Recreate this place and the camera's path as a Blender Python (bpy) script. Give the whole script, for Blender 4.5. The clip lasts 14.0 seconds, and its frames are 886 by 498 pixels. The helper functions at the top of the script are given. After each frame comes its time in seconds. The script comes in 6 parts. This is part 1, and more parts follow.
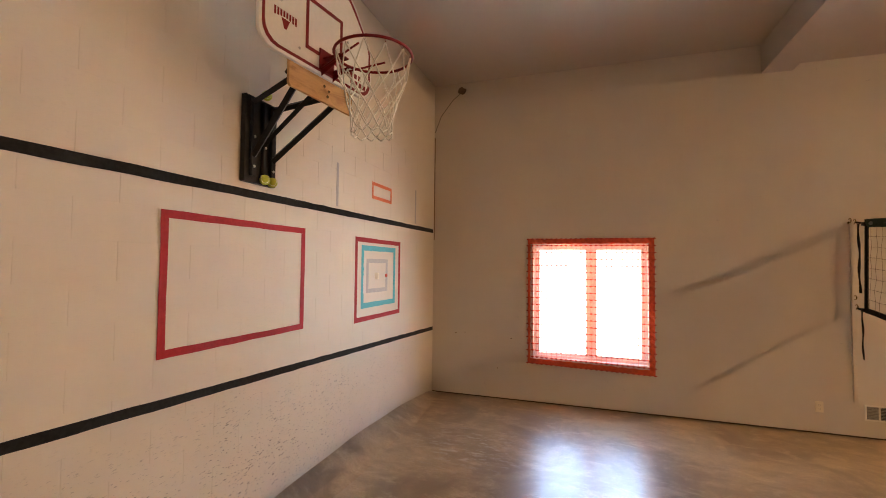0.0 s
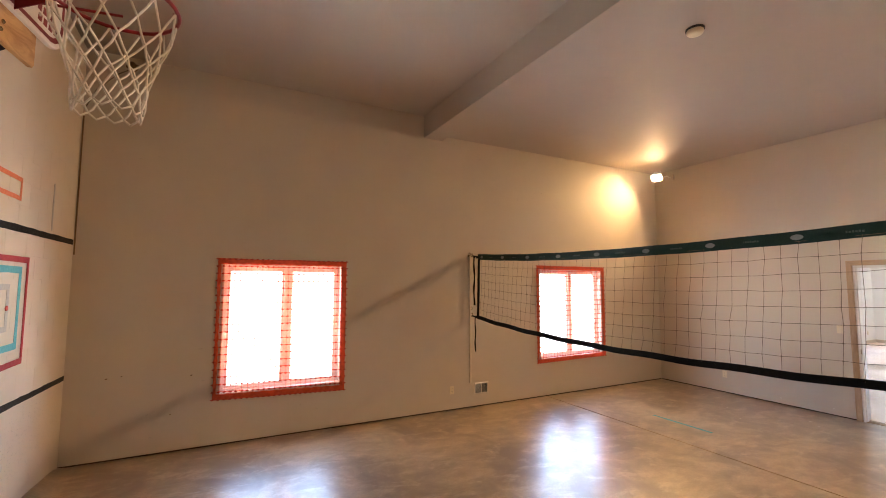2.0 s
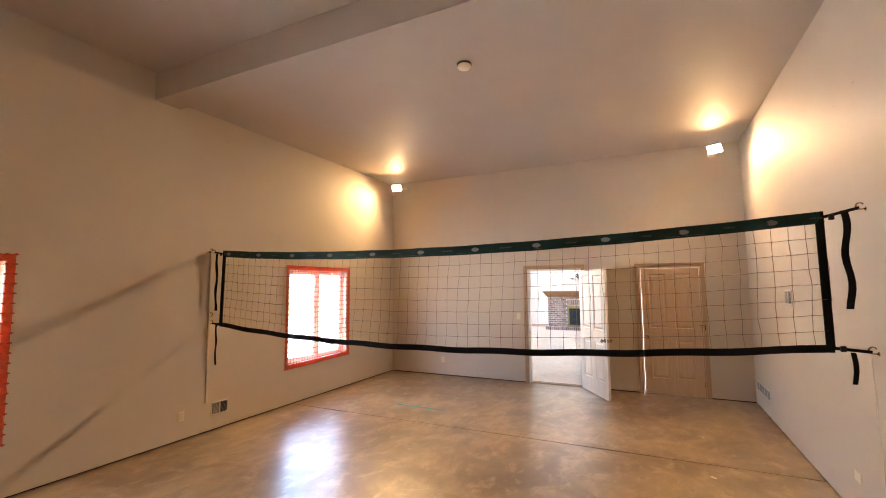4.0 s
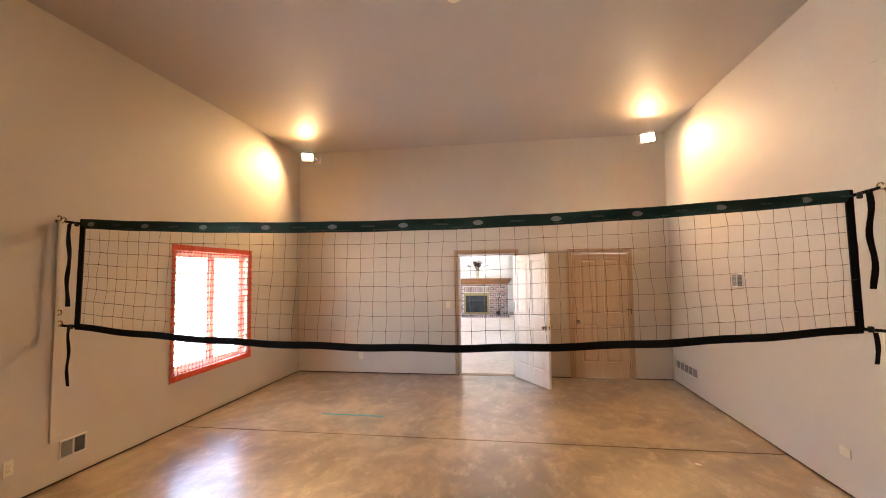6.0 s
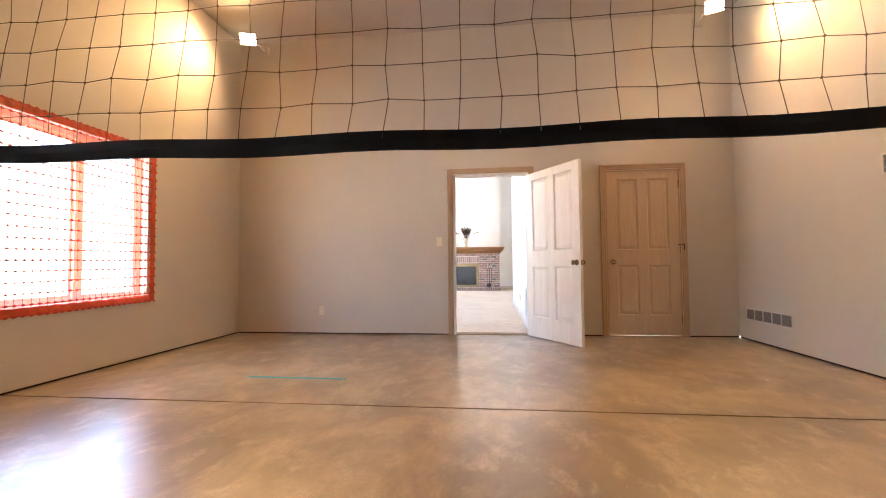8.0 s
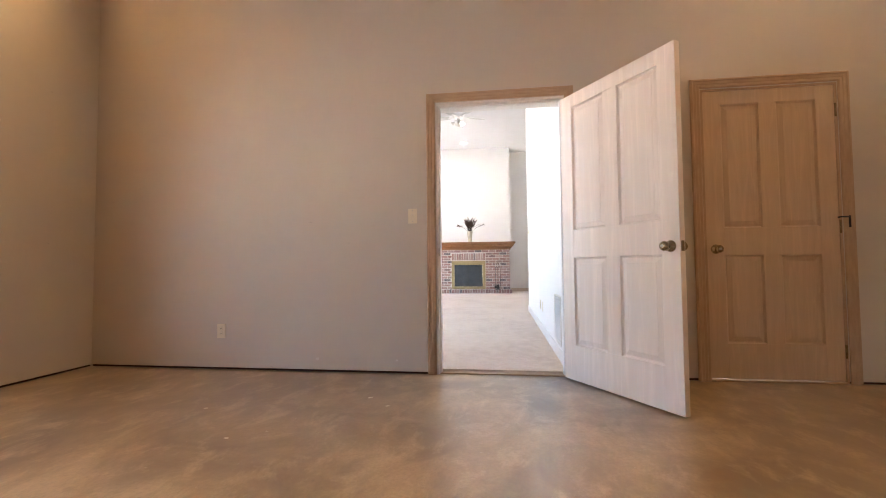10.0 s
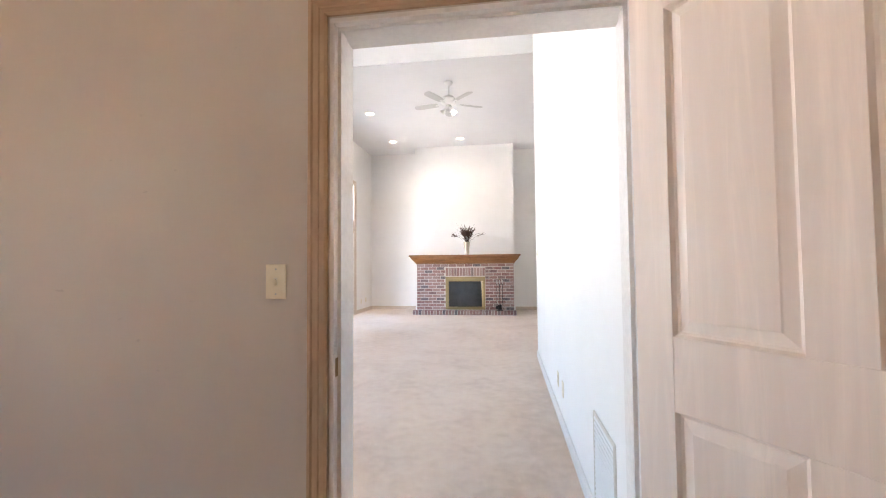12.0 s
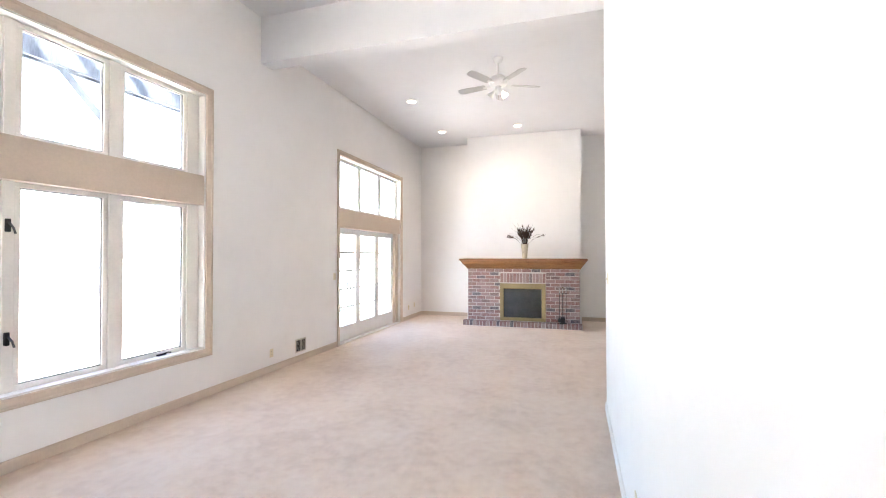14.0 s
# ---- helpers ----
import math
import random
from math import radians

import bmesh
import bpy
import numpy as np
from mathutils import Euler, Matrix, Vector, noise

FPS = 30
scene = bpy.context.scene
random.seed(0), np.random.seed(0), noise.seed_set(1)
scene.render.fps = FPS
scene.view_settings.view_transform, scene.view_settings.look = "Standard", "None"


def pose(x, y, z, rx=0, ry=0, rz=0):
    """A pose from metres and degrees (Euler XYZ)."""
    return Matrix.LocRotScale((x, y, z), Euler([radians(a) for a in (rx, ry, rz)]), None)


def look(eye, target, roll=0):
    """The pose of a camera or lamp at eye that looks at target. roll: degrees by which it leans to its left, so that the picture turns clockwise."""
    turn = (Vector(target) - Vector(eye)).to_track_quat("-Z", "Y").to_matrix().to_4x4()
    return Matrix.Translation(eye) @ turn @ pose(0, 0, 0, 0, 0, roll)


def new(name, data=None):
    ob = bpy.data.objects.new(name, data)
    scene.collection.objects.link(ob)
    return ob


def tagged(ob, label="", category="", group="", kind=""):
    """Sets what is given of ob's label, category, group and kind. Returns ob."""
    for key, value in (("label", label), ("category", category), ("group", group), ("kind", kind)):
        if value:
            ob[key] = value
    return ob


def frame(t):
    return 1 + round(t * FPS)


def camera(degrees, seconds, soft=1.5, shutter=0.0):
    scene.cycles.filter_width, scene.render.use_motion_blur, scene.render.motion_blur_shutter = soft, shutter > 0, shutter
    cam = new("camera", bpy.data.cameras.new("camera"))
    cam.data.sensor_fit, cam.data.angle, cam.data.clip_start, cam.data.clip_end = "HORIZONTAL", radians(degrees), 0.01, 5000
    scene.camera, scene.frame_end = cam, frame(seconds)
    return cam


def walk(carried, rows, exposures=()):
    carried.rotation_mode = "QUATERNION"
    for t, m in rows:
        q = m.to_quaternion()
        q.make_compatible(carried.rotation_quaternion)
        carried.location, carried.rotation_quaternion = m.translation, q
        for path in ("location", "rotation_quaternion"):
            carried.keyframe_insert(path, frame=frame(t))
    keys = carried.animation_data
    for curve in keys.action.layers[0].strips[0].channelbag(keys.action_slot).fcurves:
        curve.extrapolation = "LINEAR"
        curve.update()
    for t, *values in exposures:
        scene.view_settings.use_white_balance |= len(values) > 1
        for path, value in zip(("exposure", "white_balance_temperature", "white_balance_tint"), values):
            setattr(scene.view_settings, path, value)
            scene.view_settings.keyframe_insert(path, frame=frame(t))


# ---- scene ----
cam = camera(91.3, 14.0, soft=1.0)
PATH = [
    (0, (-0.456, -0.087, 1.747), (-1.093, 1.807, 1.823), 0.6),
    (0.5, (-0.626, -0.077, 1.794), (-0.949, 1.894, 1.899), 0.8),
    (1, (-0.834, -0.049, 1.833), (-0.646, 1.938, 1.958), 0.7),
    (1.5, (-1.038, -0.04, 1.842), (-0.469, 1.871, 1.988), 0.5),
    (2, (-1.219, 0.001, 1.813), (-0.296, 1.768, 1.976), 0.2),
    (2.5, (-1.388, 0.033, 1.829), (-0.122, 1.573, 1.99), 0.1),
    (3, (-1.479, 0.117, 1.799), (0.027, 1.422, 1.968), -0.2),
    (3.5, (-1.531, 0.326, 1.8), (0.148, 1.401, 1.969), -0.2),
    (3.7, (-1.527, 0.414, 1.795), (0.205, 1.4, 1.965), -0.3),
    (5.8, (-1.124, 1.634, 1.766), (0.842, 1.984, 1.893), -0.8),
    (6, (-0.999, 1.759, 1.747), (0.974, 2.067, 1.862), -0.7),
    (6.5, (-0.61, 1.947, 1.54), (1.373, 2.188, 1.649), -0.7),
    (7, (-0.118, 2.025, 1.246), (1.868, 2.241, 1.349), -0.7),
    (7.5, (0.375, 2.109, 1.014), (2.361, 2.317, 1.114), -0.6),
    (7.7, (0.585, 2.153, 0.941), (2.571, 2.366, 1.031), -0.5),
    (9.8, (2.999, 2.2, 0.80), (4.98, 2.459, 0.872), -0.6),
    (10, (3.236, 2.181, 0.814), (5.217, 2.443, 0.897), -0.5),
    (10.5, (3.751, 2.12, 1.06), (5.73, 2.39, 1.15), -0.5),
    (11, (4.231, 2.113, 1.179), (6.211, 2.385, 1.264), -0.4),
    (11.5, (4.725, 2.108, 1.227), (6.704, 2.386, 1.308), -0.2),
    (12, (5.173, 2.095, 1.256), (7.151, 2.382, 1.336), -0.5),
    (12.5, (5.577, 2.049, 1.332), (7.552, 2.356, 1.407), -0.3),
    (13, (5.918, 2.022, 1.44), (7.883, 2.389, 1.513), -0.3),
    (13.5, (6.192, 1.982, 1.563), (8.132, 2.464, 1.62), -0.2),
    (14, (6.389, 1.978, 1.627), (8.3, 2.565, 1.656), -0.1),
]
walk(cam, [(t, look(eye, target, roll)) for t, eye, target, roll in PATH], exposures=[(0.0, 4.67), (3.5, 4.86), (6.0, 4.96), (7.7, 5.0), (10.2, 4.62), (11.0, 4.53), (12.5, 4.42), (13.4, 4.4), (14.0, 4.42)])

# ---- world, sun and exposure ----
world = bpy.data.worlds.new("sky")
scene.world = world
world.use_nodes = True
wn = world.node_tree
sky = wn.nodes.new("ShaderNodeTexSky")
sky.sky_type, sky.sun_disc = "NISHITA", False
sky.sun_elevation, sky.sun_rotation = radians(48), radians(252)
sky.dust_density, sky.air_density = 2.5, 1.0
wn.links.new(sky.outputs[0], wn.nodes["Background"].inputs[0])
wn.nodes["Background"].inputs[1].default_value = 0.15

sun = new("sun", bpy.data.lights.new("sun", "SUN"))
sun.data.energy, sun.data.angle, sun.data.color = 5.0, radians(0.5), (1.0, 0.95, 0.87)
sun.matrix_world = look((0, 0, 30), (30 * math.cos(radians(48)) * math.sin(radians(72)), 30 * math.cos(radians(48)) * math.cos(radians(72)), 30 - 30 * math.sin(radians(48))))

# the two flood lamps of the sports room, the recessed lamps and the fan lamp of the living room
FLOOD_L, FLOOD_R = (6.08, 5.26, 3.85), (6.08, -0.40, 3.85)
FLOOD_WATT, CORE_WATT, FLOOD_COL = 1.6, 1.1, (1.0, 0.60, 0.265)
SKY_WATT = 0.70
CANS = [(14.05, 4.95), (16.17, 5.0), (16.17, 3.22)]
CAN_WATT, CAN_COL = 0.22, (1.0, 0.70, 0.42)
for spot_at in (FLOOD_L, FLOOD_R):
    lamp = new("flood_beam", bpy.data.lights.new("flood_beam", "AREA"))
    lamp.data.shape, lamp.data.size, lamp.data.size_y = "RECTANGLE", 0.16, 0.115
    lamp.data.energy, lamp.data.color = FLOOD_WATT, FLOOD_COL
    lamp.matrix_world = look(spot_at, (spot_at[0] - 3.0, spot_at[1] + (2.75 - spot_at[1]) * 0.42, spot_at[2] - 3.2)) @ Matrix.Translation((0, 0, 0.010))
    lamp.data.spread = radians(136)
    # the reflector's brighter core, thrown down the room
    core = new("flood_core", bpy.data.lights.new("flood_core", "AREA"))
    core.data.shape, core.data.size, core.data.size_y = "RECTANGLE", 0.11, 0.08
    core.data.energy, core.data.color = CORE_WATT, FLOOD_COL
    core.data.spread = radians(112)
    core.matrix_world = look(spot_at, (spot_at[0] - 8.0, spot_at[1] + (2.6 - spot_at[1]) * 0.55, spot_at[2] - 4.0)) @ Matrix.Translation((0, 0, -0.012))

# sky light in the openings of the two sports room windows
for wx0, wx1, wz0, wz1 in ((-1.135, 0.225, 0.56, 2.035), (3.53, 4.92, 0.60, 2.065)):
    lamp = new("window_skylight", bpy.data.lights.new("window_skylight", "AREA"))
    lamp.data.shape, lamp.data.size, lamp.data.size_y = "RECTANGLE", wx1 - wx0, wz1 - wz0
    lamp.data.energy, lamp.data.color = SKY_WATT, (0.54, 0.74, 1.0)
    lamp.data.spread = radians(150)
    lamp.matrix_world = look(((wx0 + wx1) / 2, 5.835, (wz0 + wz1) / 2), ((wx0 + wx1) / 2, 0.0, (wz0 + wz1) / 2))

LR_CEIL = 4.55
for cx, cy in CANS:
    lamp = new("can_beam", bpy.data.lights.new("can_beam", "AREA"))
    lamp.data.shape, lamp.data.size = "DISK", 0.14
    lamp.data.energy, lamp.data.color = CAN_WATT, CAN_COL
    lamp.data.spread = radians(110)
    lamp.matrix_world = pose(cx, cy, LR_CEIL - 0.006)

# ---- materials ----
def nodes_of(name):
    m = bpy.data.materials.new(name)
    m.use_nodes = True
    nt = m.node_tree
    return m, nt, nt.nodes["Principled BSDF"]


def coords(nt, scale=(1, 1, 1), rot=(0, 0, 0)):
    geo = nt.nodes.new("ShaderNodeNewGeometry")
    mp = nt.nodes.new("ShaderNodeMapping")
    mp.inputs["Scale"].default_value = scale
    mp.inputs["Rotation"].default_value = rot
    nt.links.new(geo.outputs["Position"], mp.inputs["Vector"])
    return mp.outputs[0]


def noise_tex(nt, vec, scale, detail=4.0, rough=0.55, dist=0.0):
    n = nt.nodes.new("ShaderNodeTexNoise")
    n.inputs["Scale"].default_value, n.inputs["Detail"].default_value = scale, detail
    n.inputs["Roughness"].default_value, n.inputs["Distortion"].default_value = rough, dist
    nt.links.new(vec, n.inputs["Vector"])
    return n.outputs["Fac"]


def ramp(nt, fac, stops):
    r = nt.nodes.new("ShaderNodeValToRGB")
    el = r.color_ramp.elements
    el[1].position, el[0].position = stops[-1][0], stops[0][0]
    for p, c in stops[1:-1]:
        el.new(p)
    for k, (p, c) in enumerate(stops):
        el[k].color = (*c, 1)
    nt.links.new(fac, r.inputs[0])
    return r.outputs[0]


def mix(nt, fac, a, b, kind="MIX"):
    m = nt.nodes.new("ShaderNodeMix")
    m.data_type, m.blend_type = "RGBA", kind
    for sock, v in ((0, fac), (6, a), (7, b)):
        if hasattr(v, "is_output"):
            nt.links.new(v, m.inputs[sock])
        else:
            m.inputs[sock].default_value = v if sock == 0 else (*v, 1)
    return m.outputs[2]


def bump(nt, bsdf, height, strength, distance=0.002):
    b = nt.nodes.new("ShaderNodeBump")
    b.inputs["Strength"].default_value, b.inputs["Distance"].default_value = strength, distance
    nt.links.new(height, b.inputs["Height"])
    nt.links.new(b.outputs[0], bsdf.inputs["Normal"])


def grey(v):
    return (v, v, v)


def shade(col, k):
    return tuple(min(1, c * k) for c in col)


def mat(name, col, rough=0.5, metal=0.0, spec=0.5, var=0.06, big=1.3, fine=45.0, relief=0.15, relief_scale=160.0, dist=0.001, wear=None):
    m, nt, b = nodes_of(name)
    vec = coords(nt)
    large = noise_tex(nt, vec, big, 3)
    small = noise_tex(nt, vec, fine, 4)
    c1 = ramp(nt, large, [(0.3, shade(col, 1 - var)), (0.7, shade(col, 1 + var))])
    c2 = mix(nt, ramp(nt, small, [(0.35, grey(0)), (0.65, grey(1))]), c1, mix(nt, 1.0, c1, shade((1, 1, 1), 1 - var), "MULTIPLY"))
    if wear:
        w = ramp(nt, noise_tex(nt, vec, wear[1], 6, 0.7, 0.6), [(wear[2], grey(0)), (wear[2] + 0.06, grey(1))])
        c2 = mix(nt, w, c2, wear[0])
    nt.links.new(c2, b.inputs["Base Color"])
    nt.links.new(ramp(nt, small, [(0.3, grey(max(0.02, rough - 0.07))), (0.7, grey(min(1, rough + 0.07)))]), b.inputs["Roughness"])
    b.inputs["Metallic"].default_value = metal
    b.inputs["Specular IOR Level"].default_value = spec
    if relief:
        bump(nt, b, noise_tex(nt, vec, relief_scale, 3), relief, dist)
    return m


def wood(name, col, dark, scale=(3, 3, 3), bands=14.0, rough=0.42, relief=0.12):
    m, nt, b = nodes_of(name)
    vec = coords(nt, scale)
    grain = noise_tex(nt, vec, bands, 6, 0.62, 0.9)
    fine = noise_tex(nt, vec, bands * 6, 3, 0.6)
    c = ramp(nt, grain, [(0.32, dark), (0.5, col), (0.72, shade(col, 1.12))])
    c = mix(nt, ramp(nt, fine, [(0.4, grey(0)), (0.75, grey(0.12))]), c, dark)
    nt.links.new(c, b.inputs["Base Color"])
    nt.links.new(ramp(nt, grain, [(0.3, grey(rough + 0.08)), (0.7, grey(rough - 0.05))]), b.inputs["Roughness"])
    bump(nt, b, grain, relief, 0.0006)
    return m


def wall_paint(name, col, marks=0.0):
    m, nt, b = nodes_of(name)
    vec = coords(nt)
    large = noise_tex(nt, vec, 0.7, 4, 0.6)
    mid = noise_tex(nt, vec, 5.5, 5, 0.6)
    c = ramp(nt, large, [(0.3, shade(col, 0.965)), (0.7, shade(col, 1.02))])
    c = mix(nt, ramp(nt, mid, [(0.52, grey(0)), (0.8, grey(0.35))]), c, shade(col, 0.92))
    if marks:
        stretched = coords(nt, (14, 14, 38), (0.5, 0.3, 0.4))
        dash = ramp(nt, noise_tex(nt, stretched, 0.8, 3, 0.55), [(0.70, grey(0)), (0.745, grey(1))])
        patch = ramp(nt, noise_tex(nt, vec, 1.1, 3), [(0.52, grey(0)), (0.66, grey(1))])
        c = mix(nt, mix(nt, marks, grey(0), mix(nt, 1.0, dash, patch, "MULTIPLY")), c, shade(col, 0.55))
    nt.links.new(c, b.inputs["Base Color"])
    b.inputs["Roughness"].default_value = 0.62
    b.inputs["Specular IOR Level"].default_value = 0.35
    bump(nt, b, noise_tex(nt, vec, 95, 3, 0.6), 0.22, 0.0012)
    return m


def block_paint(name, col):
    m, nt, b = nodes_of(name)
    vec = coords(nt)
    info = nt.nodes.new("ShaderNodeObjectInfo")
    large = noise_tex(nt, vec, 1.0, 4, 0.6)
    c = ramp(nt, large, [(0.3, shade(col, 0.95)), (0.7, shade(col, 1.02))])
    c = mix(nt, ramp(nt, info.outputs["Random"], [(0.0, grey(0)), (1.0, grey(0.06))]), c, shade(col, 0.86))
    sep = nt.nodes.new("ShaderNodeSeparateXYZ")
    nt.links.new(coords(nt), sep.inputs[0])
    # ball and stick marks: short dark dashes at every angle, thick at knee height
    level = ramp(nt, sep.outputs["Z"], [(0.02, grey(0.15)), (0.28, grey(0.9)), (0.75, grey(1)), (1.0, grey(0.06))])
    along = nt.nodes.new("ShaderNodeMapRange")
    along.inputs["From Min"].default_value, along.inputs["From Max"].default_value = -0.8, 5.7
    nt.links.new(sep.outputs["Y"], along.inputs["Value"])
    where = ramp(nt, along.outputs[0], [(0.12, grey(0.08)), (0.36, grey(0.9)), (0.55, grey(1)), (0.72, grey(0.45)), (1.0, grey(0.1))])
    level = mix(nt, 1.0, level, where, "MULTIPLY")
    patch = mix(nt, 1.0, ramp(nt, noise_tex(nt, vec, 1.6, 4, 0.6), [(0.36, grey(0.15)), (0.58, grey(1))]), level, "MULTIPLY")
    total = None
    for rot, sc, cut in (((0.35, 0, 0), (1, 26, 95), 0.668), ((-0.45, 0, 0), (1, 30, 110), 0.673), ((0.85, 0, 0), (1, 34, 110), 0.683), ((0.1, 0, 0), (1, 18, 120), 0.69)):
        d = ramp(nt, noise_tex(nt, coords(nt, sc, rot), 0.9, 2, 0.5), [(cut, grey(0)), (cut + 0.03, grey(1))])
        total = d if total is None else mix(nt, 1.0, total, d, "LIGHTEN")
    c = mix(nt, mix(nt, 1.0, mix(nt, 1.0, total, patch, "MULTIPLY"), grey(0.95), "MULTIPLY"), c, (0.10, 0.095, 0.10))
    smear = ramp(nt, noise_tex(nt, vec, 3.2, 6, 0.7), [(0.55, grey(0)), (0.8, grey(0.3))])
    c = mix(nt, mix(nt, 1.0, smear, patch, "MULTIPLY"), c, (0.42, 0.38, 0.34))
    nt.links.new(c, b.inputs["Base Color"])
    b.inputs["Roughness"].default_value = 0.55
    bump(nt, b, noise_tex(nt, vec, 55, 5, 0.7), 0.35, 0.002)
    return m


def concrete(name):
    m, nt, b = nodes_of(name)
    vec = coords(nt, (1, 1, 1), (0.0, 0.0, 0.4))
    broad = noise_tex(nt, vec, 0.6, 5, 0.55, 0.3)
    stain = noise_tex(nt, vec, 1.35, 7, 0.62, 0.8)
    swirl = noise_tex(nt, coords(nt, (1.0, 1.6, 1.0), (0, 0, 0.7)), 3.4, 8, 0.68, 0.35)
    grain = noise_tex(nt, vec, 55, 5, 0.7)
    spots = noise_tex(nt, vec, 30, 3, 0.6)
    where = noise_tex(nt, vec, 0.9, 3, 0.5, 0.4)
    col = ramp(nt, broad, [(0.30, (0.30, 0.205, 0.115)), (0.50, (0.41, 0.295, 0.170)), (0.70, (0.48, 0.365, 0.225))])
    col = mix(nt, ramp(nt, stain, [(0.36, grey(0.88)), (0.47, grey(0.48)), (0.58, grey(0))]), col, (0.150, 0.094, 0.048))
    col = mix(nt, ramp(nt, swirl, [(0.32, grey(0.55)), (0.50, grey(0))]), col, (0.20, 0.135, 0.072))
    col = mix(nt, ramp(nt, swirl, [(0.52, grey(0)), (0.70, grey(0.60))]), col, (0.64, 0.51, 0.345))
    col = mix(nt, ramp(nt, grain, [(0.32, grey(0.34)), (0.56, grey(0))]), col, (0.17, 0.115, 0.065))
    flecks = mix(nt, 1.0, ramp(nt, spots, [(0.70, grey(0)), (0.75, grey(0.6))]), ramp(nt, where, [(0.46, grey(0)), (0.58, grey(1))]), "MULTIPLY")
    col = mix(nt, flecks, col, (0.66, 0.60, 0.52))
    rub = nt.nodes.new("ShaderNodeVectorMath")
    rub.operation = "DISTANCE"
    nt.links.new(coords(nt), rub.inputs[0])
    rub.inputs[1].default_value = (-1.55, 4.05, 0.0)
    near = ramp(nt, rub.outputs["Value"], [(0.15, grey(1)), (0.75, grey(0))])
    scrape = ramp(nt, noise_tex(nt, coords(nt, (2.0, 6.0, 1), (0, 0, 0.9)), 3.0, 7, 0.75, 0.5), [(0.53, grey(0)), (0.62, grey(0.8))])
    col = mix(nt, mix(nt, 1.0, scrape, near, "MULTIPLY"), col, (0.62, 0.60, 0.58))
    pits = mix(nt, 1.0, ramp(nt, noise_tex(nt, vec, 17, 4, 0.6), [(0.66, grey(0)), (0.76, grey(0.45))]), ramp(nt, stain, [(0.40, grey(1)), (0.60, grey(0.1))]), "MULTIPLY")
    col = mix(nt, pits, col, (0.085, 0.055, 0.032))
    nt.links.new(col, b.inputs["Base Color"])
    nt.links.new(ramp(nt, swirl, [(0.30, grey(0.40)), (0.68, grey(0.295))]), b.inputs["Roughness"])
    b.inputs["Specular IOR Level"].default_value = 0.85
    b.inputs["Coat Weight"].default_value, b.inputs["Coat Roughness"].default_value = 0.7, 0.28
    bump(nt, b, swirl, 0.10, 0.004)
    return m


def carpet_mat(name):
    m, nt, b = nodes_of(name)
    vec = coords(nt)
    nap = mix(nt, 0.5, noise_tex(nt, vec, 1.3, 4, 0.6), noise_tex(nt, vec, 10.0, 5, 0.68))
    tuft = noise_tex(nt, vec, 210, 3, 0.7)
    col = ramp(nt, nap, [(0.38, (0.68, 0.50, 0.36)), (0.5, (0.78, 0.60, 0.45)), (0.62, (0.84, 0.67, 0.52))])
    col = mix(nt, ramp(nt, tuft, [(0.3, grey(0.5)), (0.6, grey(0))]), col, (0.48, 0.36, 0.27))
    nt.links.new(col, b.inputs["Base Color"])
    b.inputs["Roughness"].default_value = 0.95
    b.inputs["Sheen Weight"].default_value = 0.25
    h = mix(nt, 0.5, ramp(nt, tuft, [(0.2, grey(0)), (0.8, grey(1))]), ramp(nt, noise_tex(nt, vec, 14, 4), [(0.2, grey(0)), (0.8, grey(1))]))
    bump(nt, b, h, 0.8, 0.010)
    return m


def glass_mat(name):
    m, nt, b = nodes_of(name)
    b.inputs["Base Color"].default_value = (1, 1, 1, 1)
    b.inputs["Roughness"].default_value = 0.0
    b.inputs["Transmission Weight"].default_value = 1.0
    b.inputs["IOR"].default_value = 1.01
    return m


def glow(name, col, strength):
    m, nt, b = nodes_of(name)
    b.inputs["Base Color"].default_value = (*col, 1)
    b.inputs["Emission Color"].default_value = (*col, 1)
    b.inputs["Emission Strength"].default_value = strength
    return m


def plastic_net(name, col):
    m, nt, b = nodes_of(name)
    vec = coords(nt)
    c = ramp(nt, noise_tex(nt, vec, 30, 3), [(0.3, shade(col, 0.85)), (0.7, shade(col, 1.1))])
    nt.links.new(c, b.inputs["Base Color"])
    b.inputs["Roughness"].default_value = 0.45
    tr = nt.nodes.new("ShaderNodeBsdfTranslucent")
    nt.links.new(c, tr.inputs["Color"])
    ms = nt.nodes.new("ShaderNodeMixShader")
    ms.inputs[0].default_value = 0.18
    nt.links.new(b.outputs[0], ms.inputs[1])
    nt.links.new(tr.outputs[0], ms.inputs[2])
    nt.links.new(ms.outputs[0], nt.nodes["Material Output"].inputs["Surface"])
    return m


